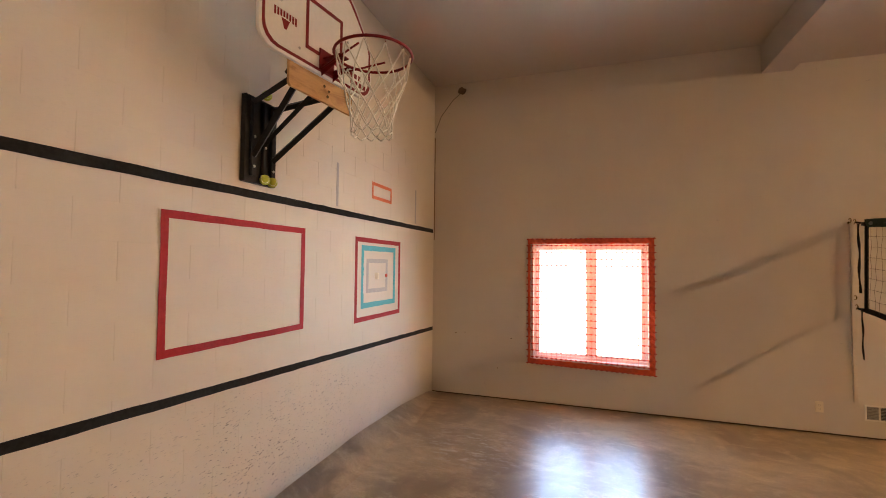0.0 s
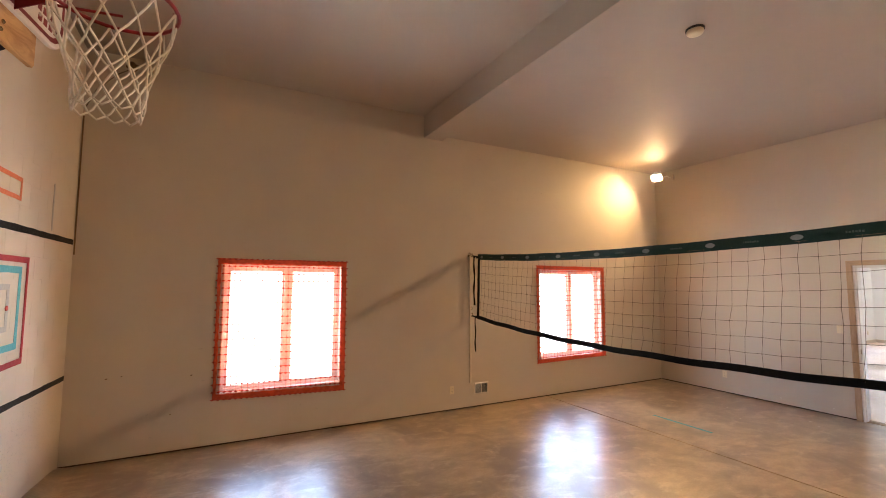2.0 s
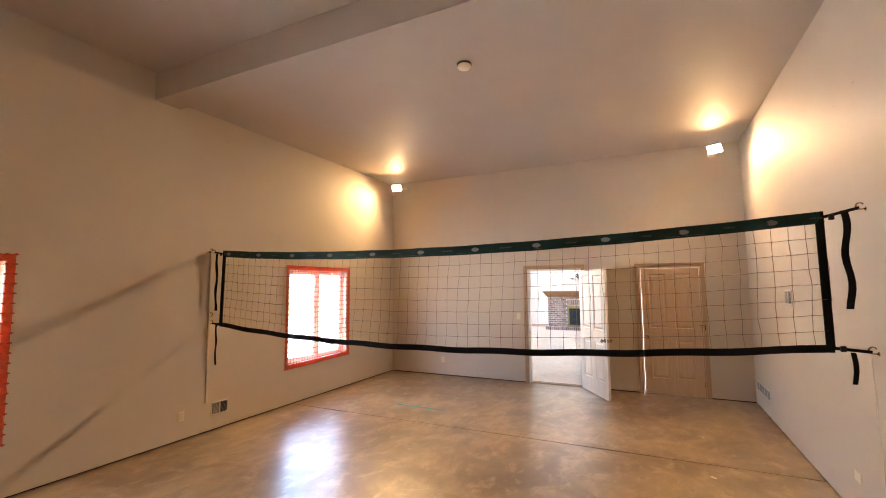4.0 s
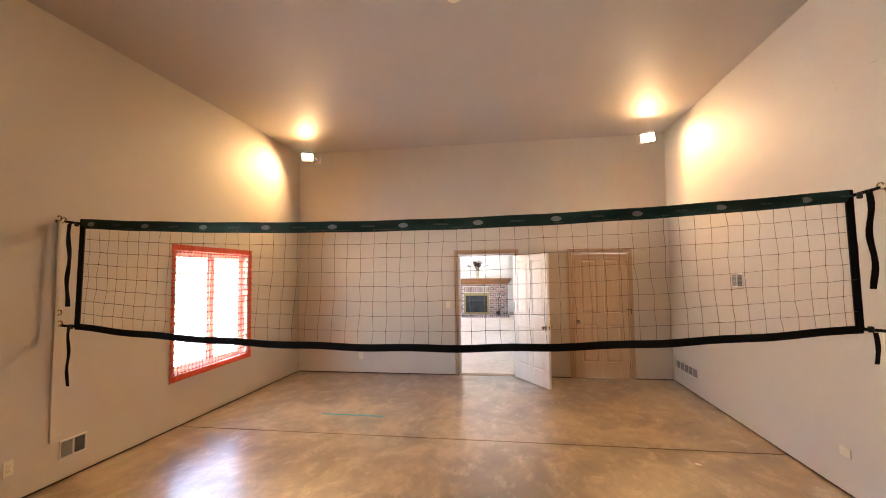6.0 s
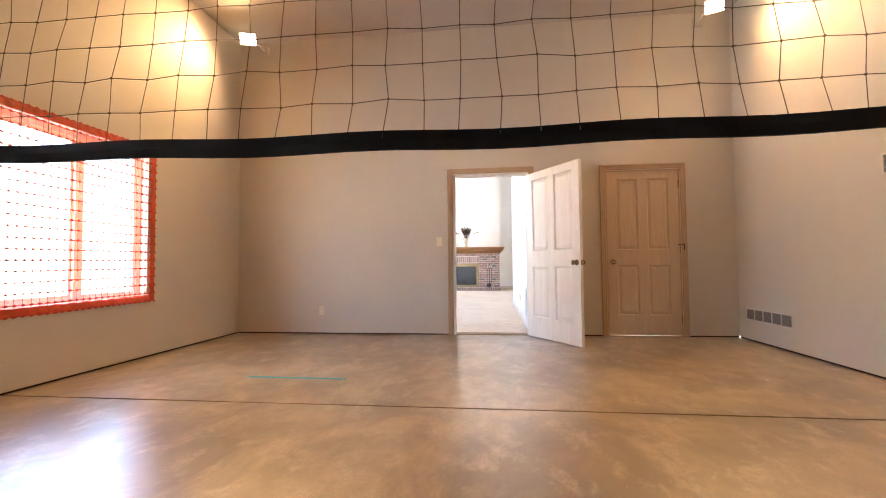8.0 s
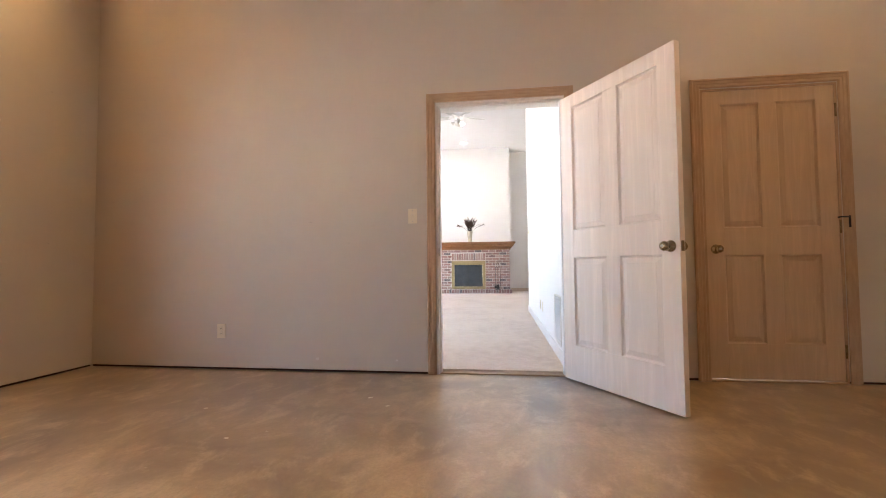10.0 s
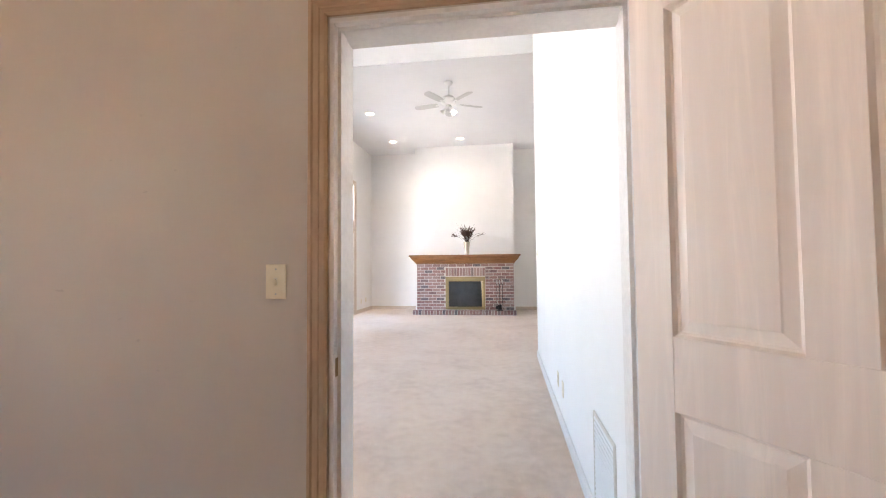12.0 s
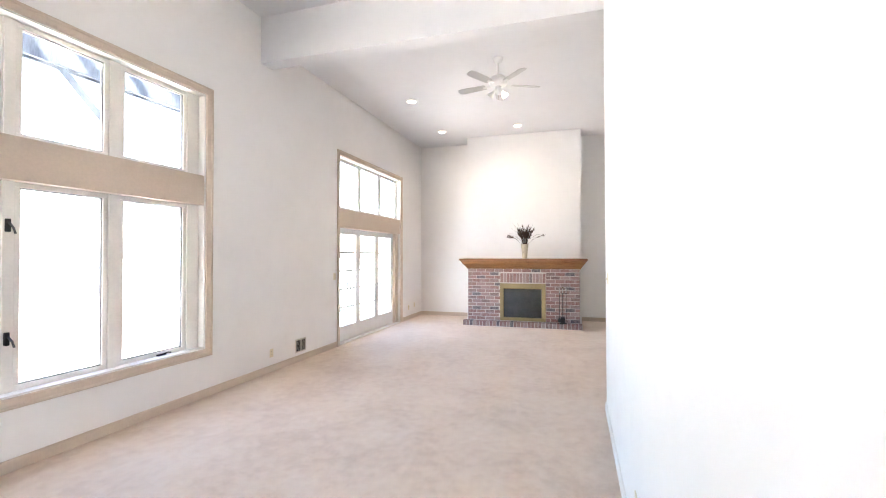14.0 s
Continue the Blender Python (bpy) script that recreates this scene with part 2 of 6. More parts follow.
def brick_mat(name):
    m, nt, b = nodes_of(name)
    vec = coords(nt)
    info = nt.nodes.new("ShaderNodeObjectInfo")
    c = ramp(nt, info.outputs["Random"], [(0.0, (0.25, 0.115, 0.105)), (0.25, (0.32, 0.165, 0.15)), (0.45, (0.38, 0.25, 0.23)), (0.6, (0.17, 0.105, 0.105)), (0.72, (0.31, 0.17, 0.145)), (0.84, (0.45, 0.33, 0.29)), (0.92, (0.115, 0.10, 0.115)), (1.0, (0.085, 0.08, 0.095))])
    c = mix(nt, ramp(nt, noise_tex(nt, vec, 26, 5, 0.7), [(0.42, grey(0)), (0.72, grey(0.65))]), c, (0.50, 0.40, 0.385))
    c = mix(nt, ramp(nt, noise_tex(nt, vec, 70, 4, 0.7), [(0.3, grey(0.5)), (0.5, grey(0))]), c, (0.12, 0.08, 0.075))
    nt.links.new(c, b.inputs["Base Color"])
    b.inputs["Roughness"].default_value = 0.85
    bump(nt, b, noise_tex(nt, vec, 120, 5, 0.7), 0.5, 0.003)
    return m


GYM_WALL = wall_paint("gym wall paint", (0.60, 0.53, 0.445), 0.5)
# wall cream darkened, dimmer light under the ceiling is put into its colour
GYM_CEIL = wall_paint("dimmed gym ceiling paint", (0.50, 0.44, 0.385))
BLOCK = block_paint("painted block", (0.65, 0.575, 0.475))
LR_WALL = wall_paint("white wall paint", (0.88, 0.855, 0.83))
LR_CEILM = wall_paint("white ceiling paint", (0.81, 0.80, 0.80))
FLOOR = concrete("sealed concrete")
CARPET = carpet_mat("beige carpet")
GAP = mat("dark sill gap", (0.055, 0.03, 0.02), 0.9, spec=0.2)
TRIM = wood("pickled oak trim", (0.47, 0.32, 0.195), (0.44, 0.29, 0.172), (2, 2, 0.35), 16)
TRIM_H = wood("pickled oak trim across", (0.47, 0.32, 0.195), (0.44, 0.29, 0.172), (2, 0.35, 2), 16)
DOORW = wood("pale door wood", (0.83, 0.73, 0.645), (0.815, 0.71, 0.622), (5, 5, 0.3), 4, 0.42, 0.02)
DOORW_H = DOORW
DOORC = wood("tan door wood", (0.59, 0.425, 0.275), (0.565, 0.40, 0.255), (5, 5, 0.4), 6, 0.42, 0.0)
DOORC_H = DOORC
JAMB = mat("white jamb paint", (0.79, 0.75, 0.71), 0.4)
LRTRIM = mat("sand trim paint", (0.64, 0.52, 0.41), 0.42, var=0.05)
SASH = mat("cream sash paint", (0.85, 0.81, 0.75), 0.38, var=0.04)
# white blades greyed, the shade of their undersides is in the colour
FANBLADE = mat("shade-grey fan blade", (0.60, 0.585, 0.57), 0.5, var=0.03)
WHITE = mat("white enamel", (0.80, 0.79, 0.77), 0.37, var=0.03)
MANTEL = wood("stained oak mantel", (0.27, 0.122, 0.045), (0.17, 0.066, 0.018), (3, 0.4, 3), 14, 0.33)
PLY = wood("fir plywood", (0.62, 0.36, 0.15), (0.42, 0.21, 0.075), (2, 0.5, 2), 9, 0.5)
BRASS = mat("dulled brass", (0.46, 0.38, 0.25), 0.17, 1.0, var=0.12)
GOLD = mat("antique brass frame", (0.36, 0.28, 0.14), 0.42, 0.75, var=0.12)
STEEL = mat("zinc steel", (0.55, 0.54, 0.52), 0.35, 1.0)
BLACKM = mat("black iron", (0.018, 0.018, 0.02), 0.5, 0.0, spec=0.3, var=0.2)
BLACKT = mat("black webbing", (0.012, 0.012, 0.013), 0.85, spec=0.15, var=0.2, fine=300)
GREENT = mat("dark green band", (0.010, 0.042, 0.034), 0.6, spec=0.25, var=0.2, fine=200)
CORD = mat("dark net cord", (0.14, 0.105, 0.075), 0.8, var=0.2)
PALE = mat("pale grey badge", (0.19, 0.22, 0.215), 0.6, wear=((0.1, 0.16, 0.14), 120, 0.6))
DIMMARK = mat("dim print", (0.045, 0.085, 0.073), 0.6)
def sheer_net(name, col, clear):
    m, nt, b = nodes_of(name)
    b.inputs["Base Color"].default_value = (*col, 1)
    b.inputs["Roughness"].default_value = 0.6
    tr = nt.nodes.new("ShaderNodeBsdfTransparent")
    ms = nt.nodes.new("ShaderNodeMixShader")
    vec = coords(nt)
    nt.links.new(ramp(nt, noise_tex(nt, vec, 22, 4), [(0.3, grey(clear - 0.12)), (0.7, grey(clear + 0.12))]), ms.inputs[0])
    nt.links.new(b.outputs[0], ms.inputs[1])
    nt.links.new(tr.outputs[0], ms.inputs[2])
    nt.links.new(ms.outputs[0], nt.nodes["Material Output"].inputs["Surface"])
    return m


# FILM tints the frames behind the mesh like the glow of its strands
FILM = sheer_net("sheer orange tint", (0.92, 0.17, 0.06), 0.78)
HEM = sheer_net("folded orange mesh", (0.80, 0.115, 0.035), 0.25)
ORANGE = plastic_net("orange barrier mesh", (0.80, 0.085, 0.022))
VINYL = mat("white window vinyl", (0.80, 0.78, 0.75), 0.35)
GLASS = glass_mat("window glass")
RED_TAPE = mat("red tape", (0.36, 0.009, 0.011), 0.55, spec=0.25, var=0.15, wear=((0.50, 0.10, 0.09), 40, 0.72))
ORANGE_TAPE = mat("orange tape", (0.78, 0.17, 0.05), 0.45, var=0.12)
BLUE_TAPE = mat("blue tape", (0.05, 0.42, 0.52), 0.45, var=0.1)
GREY_TAPE = mat("silver duct tape", (0.42, 0.40, 0.38), 0.38, 0.25, var=0.1)
BLACK_TAPE = mat("black tape", (0.014, 0.013, 0.013), 0.7, spec=0.2, var=0.25, wear=((0.09, 0.08, 0.07), 25, 0.74))
MARKER = mat("red marker", (0.65, 0.06, 0.03), 0.5)
BOARD = mat("white backboard", (0.78, 0.75, 0.70), 0.35, var=0.04)
REDP = mat("red enamel", (0.22, 0.009, 0.013), 0.35, spec=0.35, var=0.12, wear=((0.12, 0.02, 0.02), 60, 0.7))
NYLON = mat("white nylon cord", (0.86, 0.83, 0.76), 0.7)
TENNIS = mat("tennis felt", (0.50, 0.55, 0.07), 0.95, relief=0.7, relief_scale=500, dist=0.003)
ALMOND = mat("almond plate", (0.77, 0.68, 0.50), 0.35, var=0.03)
DARKS = mat("dark slot", (0.03, 0.028, 0.025), 0.8)
REGISTER = mat("cream register enamel", (0.70, 0.65, 0.57), 0.45)
# slats of the beige grilles, darkened in colour for the shade between them
SLAT = mat("shaded grey slat", (0.27, 0.26, 0.24), 0.5)
BRICK = brick_mat("fireplace brick")
MORTAR = mat("mortar", (0.68, 0.62, 0.57), 0.9, relief=0.6, relief_scale=260, dist=0.003)
FIREGLASS = mat("smoked fire glass", (0.042, 0.046, 0.05), 0.10, var=0.25, big=5)
SOOT = mat("soot", (0.02, 0.018, 0.017), 0.9)
VASE = mat("aged gilt vase", (0.66, 0.58, 0.44), 0.38, 0.35, var=0.16, big=9)
TWIG = mat("dried stem", (0.075, 0.038, 0.022), 0.85, var=0.3)
GRASSD = mat("dried seed head", (0.085, 0.042, 0.026), 0.9, var=0.35)
# dark blue tone holds the shade on the outdoor woodwork
PERGOLA = wood("shade-blue weathered cedar", (0.055, 0.068, 0.085), (0.04, 0.048, 0.06), (3, 3, 0.5), 10, 0.8)
GROUND = mat("pale gravel ground", (0.68, 0.65, 0.61), 0.95, var=0.15)
FLOOD_GLASS = glow("lit flood lens", (1.0, 0.86, 0.62), 3.0)
CAN_GLASS = glow("lit can lens", (1.0, 0.84, 0.62), 0.6)
CLEAR_TAPE = mat("glossy clear tape", (0.74, 0.70, 0.64), 0.12, var=0.03)
PUTTY = mat("brown putty stain", (0.24, 0.16, 0.09), 0.9, var=0.3)

# ---- building helpers ----
def finish(name, bm, material, smooth=False):
    bmesh.ops.recalc_face_normals(bm, faces=bm.faces)
    me = bpy.data.meshes.new(name)
    bm.to_mesh(me)
    bm.free()
    me.materials.append(material)
    if smooth:
        for p in me.polygons:
            p.use_smooth = True
    return me


def part(name, bm, material, parent, label="", smooth=False):
    ob = new(name, finish(name, bm, material, smooth))
    ob.parent = parent
    if parent.type == "EMPTY":
        ob.matrix_parent_inverse = parent.matrix_basis.inverted()
    if label:
        ob["label"] = label
    return ob


def thing(name, at, label, category, group="", kind=""):
    ob = new(name)
    ob.empty_display_size = 0.1
    ob.matrix_basis = at if isinstance(at, Matrix) else Matrix.Translation(at)
    return tagged(ob, label, category, group, kind)


def solo(name, bm, material, label, category="", group="", kind="", smooth=False):
    return tagged(new(name, finish(name, bm, material, smooth)), label, category, group, kind)


def box(x0, x1, y0, y1, z0, z1, bevel=0.0, bm=None, m=None, segs=1):
    own = bmesh.new()
    bmesh.ops.create_cube(own, size=1.0)
    for v in own.verts:
        v.co = Vector((x0 + (v.co.x + 0.5) * (x1 - x0), y0 + (v.co.y + 0.5) * (y1 - y0), z0 + (v.co.z + 0.5) * (z1 - z0)))
    if bevel:
        bmesh.ops.bevel(own, geom=own.edges[:], offset=bevel, segments=segs, profile=0.5, affect="EDGES")
    if m is not None:
        own.transform(m)
    if bm is None:
        return own
    tmp = bpy.data.meshes.new("tmp")
    own.to_mesh(tmp)
    own.free()
    bm.from_mesh(tmp)
    bpy.data.meshes.remove(tmp)
    return bm


def tube(pts, r, seg=8, bm=None, closed=False, flat=1.0):
    """A round rod along points; flat squashes it across."""
    bm = bm or bmesh.new()
    pts = [Vector(p) for p in pts]
    rings, n = [], len(pts)
    for i, p in enumerate(pts):
        a = pts[(i - 1) % n] if closed or i else p
        c = pts[(i + 1) % n] if closed or i < n - 1 else p
        t = (c - a).normalized()
        ref = Vector((0, 0, 1)) if abs(t.z) < 0.95 else Vector((1, 0, 0))
        s = t.cross(ref).normalized()
        u = s.cross(t)
        rr = r[i] if isinstance(r, (list, tuple)) else r
        rings.append([bm.verts.new(p + rr * (math.cos(k * 2 * math.pi / seg) * s * flat + math.sin(k * 2 * math.pi / seg) * u)) for k in range(seg)])
    for i in range(n if closed else n - 1):
        a, c = rings[i], rings[(i + 1) % n]
        for k in range(seg):
            bm.faces.new((a[k], a[(k + 1) % seg], c[(k + 1) % seg], c[k]))
    if not closed:
        bm.faces.new(rings[0])
        bm.faces.new(rings[-1])
    return bm


def lathe(profile, at=(0, 0, 0), seg=24, bm=None, m=None, caps=True):
    """Turns (radius, height) points round the z axis."""
    own = bmesh.new()
    rings = [[own.verts.new((max(r, 1e-4) * math.cos(k * 2 * math.pi / seg), max(r, 1e-4) * math.sin(k * 2 * math.pi / seg), z)) for k in range(seg)] for r, z in profile]
    for a, c in zip(rings, rings[1:]):
        for k in range(seg):
            own.faces.new((a[k], a[(k + 1) % seg], c[(k + 1) % seg], c[k]))
    if caps:
        own.faces.new(rings[0])
        own.faces.new(rings[-1])
    own.transform((m if m is not None else Matrix.Identity(4)))
    own.transform(Matrix.Translation(at))
    if bm is None:
        return own
    tmp = bpy.data.meshes.new("tmp")
    own.to_mesh(tmp)
    own.free()
    bm.from_mesh(tmp)
    bpy.data.meshes.remove(tmp)
    return bm


def plate(outline, thick, m, bm=None, bevel=0.0):
    """A flat outline of (u, v) points, thick along w, carried by m."""
    own = bmesh.new()
    lo = [own.verts.new((u, v, 0)) for u, v in outline]
    hi = [own.verts.new((u, v, thick)) for u, v in outline]
    own.faces.new(lo)
    top = own.faces.new(hi)
    for i in range(len(lo)):
        j = (i + 1) % len(lo)
        own.faces.new((lo[i], lo[j], hi[j], hi[i]))
    if bevel:
        bmesh.ops.bevel(own, geom=list(top.edges), offset=bevel, segments=2, profile=0.5, affect="EDGES")
    own.transform(m)
    if bm is None:
        return own
    tmp = bpy.data.meshes.new("tmp")
    own.to_mesh(tmp)
    own.free()
    bm.from_mesh(tmp)
    bpy.data.meshes.remove(tmp)
    return bm


def holed_slab(us, vs, t0, t1, holes, put):
    """A wall between thickness t0 and t1 with openings right through it; put(u, v, t) gives the place."""
    cu = sorted({*us, *(h[0] for h in holes), *(h[1] for h in holes)})
    cv = sorted({*vs, *(h[2] for h in holes), *(h[3] for h in holes)})
    def solid(i, j):
        if not (0 <= i < len(cu) - 1 and 0 <= j < len(cv) - 1):
            return False
        u, v = (cu[i] + cu[i + 1]) / 2, (cv[j] + cv[j + 1]) / 2
        return not any(h[0] < u < h[1] and h[2] < v < h[3] for h in holes)
    bm, made = bmesh.new(), {}
    def vert(i, j, t):
        if (i, j, t) not in made:
            made[i, j, t] = bm.verts.new(put(cu[i], cv[j], t))
        return made[i, j, t]
    for i in range(len(cu) - 1):
        for j in range(len(cv) - 1):
            if not solid(i, j):
                continue
            for t in (t0, t1):
                bm.faces.new([vert(a, c, t) for a, c in ((i, j), (i + 1, j), (i + 1, j + 1), (i, j + 1))])
            for di, dj, e in ((-1, 0, ((i, j), (i, j + 1))), (1, 0, ((i + 1, j), (i + 1, j + 1))), (0, -1, ((i, j), (i + 1, j))), (0, 1, ((i, j + 1), (i + 1, j + 1)))):
                if not solid(i + di, j + dj):
                    (a, c), (d, f) = e
                    bm.faces.new((vert(a, c, t0), vert(d, f, t0), vert(d, f, t1), vert(a, c, t1)))
    return bm


def moulding(w, h, profile, m, sides="LTR", bm=None):
    """Mitred trim round an opening w by h in m's u, v plane; profile of (outward, proud) points."""
    bm = bm or bmesh.new()
    def ring(corner):
        su, sv, cu, cv = corner
        return [bm.verts.new(m @ Vector((cu + su * o, cv + sv * o, d))) for o, d in profile]
    runs = {"L": ((-1, 0 if "B" not in sides else -1, 0, 0), (-1, 1, 0, h)), "T": ((-1, 1, 0, h), (1, 1, w, h)),
            "R": ((1, 1, w, h), (1, 0 if "B" not in sides else -1, w, 0)), "B": ((1, -1, w, 0), (-1, -1, 0, 0))}
    for s in sides:
        a, c = ring(runs[s][0]), ring(runs[s][1])
        for k in range(len(profile)):
            j = (k + 1) % len(profile)
            bm.faces.new((a[k], a[j], c[j], c[k]))
        bm.faces.new(a)
        bm.faces.new(c)
    return bm

# dark grey paints in the muntins' backlit shade; glazing beads share it
MUNTIN = mat("backlit muntin grey", (0.22, 0.21, 0.20), 0.5)
KNOT = mat("dark orange knot", (0.42, 0.045, 0.02), 0.5)

# ---- large structure ----
BX, DX, WY, RY = -2.52, 6.52, 5.63, -0.78
LX, LY, LRW, LEND, LBACK = 6.66, 6.01, 1.685, 11.18, 17.5
H_LEFT, H_RIGHT, BEAM_LOW, BEAM_X = 4.28, 4.025, 3.955, 1.40
NEAR_CEIL, LBEAM_X, LBEAM_LOW = 4.83, 11.20, 4.21
CARPET_Z = 0.022
W1 = (-1.135, 0.225, 0.56, 2.035)
W2 = (3.53, 4.92, 0.60, 2.065)
D1 = (1.698, 2.665, 0.0, 2.085)
D2 = (-0.140, 0.742, 0.0, 2.07)
BW = (7.66, 10.30, 0.575, 3.46)
FD = (13.23, 16.02, 0.0, 3.42)
GAPH = 0.018

ground = box(-300, 300, -300, 300, -0.6, -0.25)
tagged(solo("ground", ground, GROUND, "pale gravelly ground outside the house", kind="structure"))

slab = bmesh.new()
box(BX - 0.2, 3.642, RY - 0.15, WY + 0.2, -0.12, 0.0, bm=slab)
box(3.660, LX - 0.045, RY - 0.15, WY + 0.2, -0.12, 0.0, bm=slab)
solo("floor_joint", box(3.642, 3.660, RY - 0.15, WY + 0.2, -0.12, -0.012), GAP, "dark control joint sawn across the slab", kind="structure")
solo("floor", slab, FLOOR, "stained brown sealed concrete slab with a control joint", kind="structure")
# concrete squeezed up against the foot of the block wall
cove = bmesh.new()
rows = []
for i in range(57):
    y = RY + 0.002 + (WY - RY - 0.004) * i / 56
    high = 0.012 + 0.145 * math.sin(math.pi * min(1.0, max(0.0, (WY - y) / 4.3))) ** 0.7 * (1 + 0.03 * math.sin(i * 0.7))
    reach = 0.12 + 0.9 * high + 0.012 * math.sin(i * 0.6)
    rows.append([cove.verts.new((BX + 0.001 + reach * f, y, max(-0.002, high * (1 - f) ** 1.35 - 0.002 * (f == 1)))) for f in (0, 0.12, 0.3, 0.55, 0.8, 1)] + [cove.verts.new((BX + 0.001, y, -0.002))])
for p, q in zip(rows, rows[1:]):
    for k in range(7):
        cove.faces.new((p[k], p[(k + 1) % 7], q[(k + 1) % 7], q[k]))
cove.faces.new(rows[0])
cove.faces.new(rows[-1])
solo("floor_cove", cove, FLOOR, "uneven concrete fillet along the foot of the block wall", kind="structure")
rug = bmesh.new()
box(LX - 0.045, LEND, LRW, LY, -0.12, CARPET_Z, bm=rug)
box(LEND, LBACK, -0.8, LY, -0.12, CARPET_Z, bm=rug)
solo("carpet_floor", rug, CARPET, "worn beige cut-pile carpet over the living room floor", kind="structure")

put_y = lambda u, v, t: Vector((u, t, v))
put_x = lambda u, v, t: Vector((t, u, v))
solo("wall_north", holed_slab((BX - 0.2, DX), (GAPH, H_LEFT + 0.1), WY, WY + 0.20, (W1, W2), put_y), GYM_WALL,
     "cream painted drywall with two windows and scuffs", kind="structure")
solo("wall_south", holed_slab((BX - 0.2, DX), (GAPH, H_LEFT + 0.1), RY - 0.15, RY, (), put_y), GYM_WALL,
     "cream painted plain drywall with vents", kind="structure")
dw = holed_slab((RY - 0.15, WY + 0.2), (GAPH, 4.9), DX, LX, ((D1[0], D1[1], GAPH, D1[3]), (D2[0], D2[1], GAPH, D2[3])), put_x)
solo("wall_east", dw, GYM_WALL, "cream painted drywall with two doorways", kind="structure")
lw = bmesh.new()
box(LX + 0.002, LX + 0.032, D1[1] + 0.002, LY, CARPET_Z, NEAR_CEIL, bm=lw)
box(LX + 0.002, LX + 0.032, LRW, D1[1] + 0.002, D1[3] + 0.002, NEAR_CEIL, bm=lw)
solo("wall_entry", lw, LR_WALL, "white painted drywall round the doorway", kind="structure")
sills = bmesh.new()
for b6 in ((BX, DX, WY + 0.012, WY + 0.19, 0.0005, GAPH + 0.001), (BX, DX, RY - 0.14, RY - 0.012, 0.0005, GAPH + 0.001),
           (DX + 0.012, DX + 0.1, D1[1] + 0.02, WY, 0.0005, GAPH + 0.001), (DX + 0.012, DX + 0.1, D2[1] + 0.02, D1[0] - 0.02, 0.0005, GAPH + 0.001), (DX + 0.012, DX + 0.1, RY, D2[0] - 0.02, 0.0005, GAPH + 0.001)):
    box(*b6, bm=sills)
solo("sill_gap", sills, GAP, "dark dusty sill plate in the gap under the drywall", kind="structure")

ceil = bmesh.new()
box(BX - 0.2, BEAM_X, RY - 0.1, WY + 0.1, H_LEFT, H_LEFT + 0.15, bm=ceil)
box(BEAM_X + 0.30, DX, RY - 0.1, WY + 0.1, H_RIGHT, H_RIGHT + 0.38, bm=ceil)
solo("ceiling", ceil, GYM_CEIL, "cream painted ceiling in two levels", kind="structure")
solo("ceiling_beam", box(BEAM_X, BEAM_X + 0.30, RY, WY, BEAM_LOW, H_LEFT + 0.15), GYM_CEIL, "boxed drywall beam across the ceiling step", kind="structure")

solo("wall_living_north", holed_slab((LX + 0.008, LBACK + 0.15), (-0.1, 4.95), LY, LY + 0.20, (BW, FD), put_y), LR_WALL,
     "white painted wall with a tall window and patio doors", kind="structure")
solo("wall_living_south", box(LX + 0.008, LEND, LRW - 0.12, LRW, CARPET_Z, NEAR_CEIL + 0.05), LR_WALL, "bright white painted partition wall", kind="structure")
solo("wall_living_back", box(LBACK, LBACK + 0.15, -0.95, LY, CARPET_Z - 0.05, 4.95), LR_WALL, "white painted end wall behind the chimney breast", kind="structure")
far = bmesh.new()
box(LEND - 0.12, LBACK, -0.95, -0.8, -0.1, 4.95, bm=far)
box(LEND - 0.12, LEND, -0.8, LRW - 0.12, -0.1, 4.95, bm=far)
solo("wall_living_side", far, LR_WALL, "white painted side wall of the living room", kind="structure")
lceil = bmesh.new()
box(LX, LBEAM_X, LRW - 0.12, LY + 0.1, NEAR_CEIL, NEAR_CEIL + 0.15, bm=lceil)
box(LBEAM_X + 0.22, LBACK + 0.1, -0.95, LY + 0.1, LR_CEIL, LR_CEIL + 0.43, bm=lceil)
solo("ceiling_living", lceil, LR_CEILM, "smooth white ceiling in two levels", kind="structure")
solo("ceiling_beam_living", box(LBEAM_X, LBEAM_X + 0.22, -0.8, LY, LBEAM_LOW, NEAR_CEIL + 0.15), LR_CEILM, "white boxed beam across the living room", kind="structure")
roof = bmesh.new()
box(BX - 0.5, LBACK + 0.4, -1.4, LY + 0.5, 5.0, 5.2, bm=roof)
solo("roof", roof, GAP, "plain dark roof deck", kind="structure")

# ---- trim ----
CASING = [(0.006, 0.0), (0.006, 0.010), (0.014, 0.015), (0.030, 0.014), (0.034, 0.017), (0.052, 0.017), (0.058, 0.022), (0.068, 0.020), (0.072, 0.012), (0.072, 0.0)]
def plane_x(x, y, z):
    """u runs along +y, v up, w towards -x."""
    return Matrix(((0, 0, -1, x), (1, 0, 0, y), (0, 1, 0, z), (0, 0, 0, 1)))
def plane_x_in(x, y, z):
    return Matrix(((0, 0, 1, x), (1, 0, 0, y), (0, 1, 0, z), (0, 0, 0, 1)))
def plane_y(x, y, z):
    """u runs along +x, v up, w towards -y."""
    return Matrix(((1, 0, 0, x), (0, 0, -1, y), (0, 1, 0, z), (0, 0, 0, 1)))
def plane_y_in(x, y, z):
    return Matrix(((1, 0, 0, x), (0, 0, 1, y), (0, 1, 0, z), (0, 0, 0, 1)))

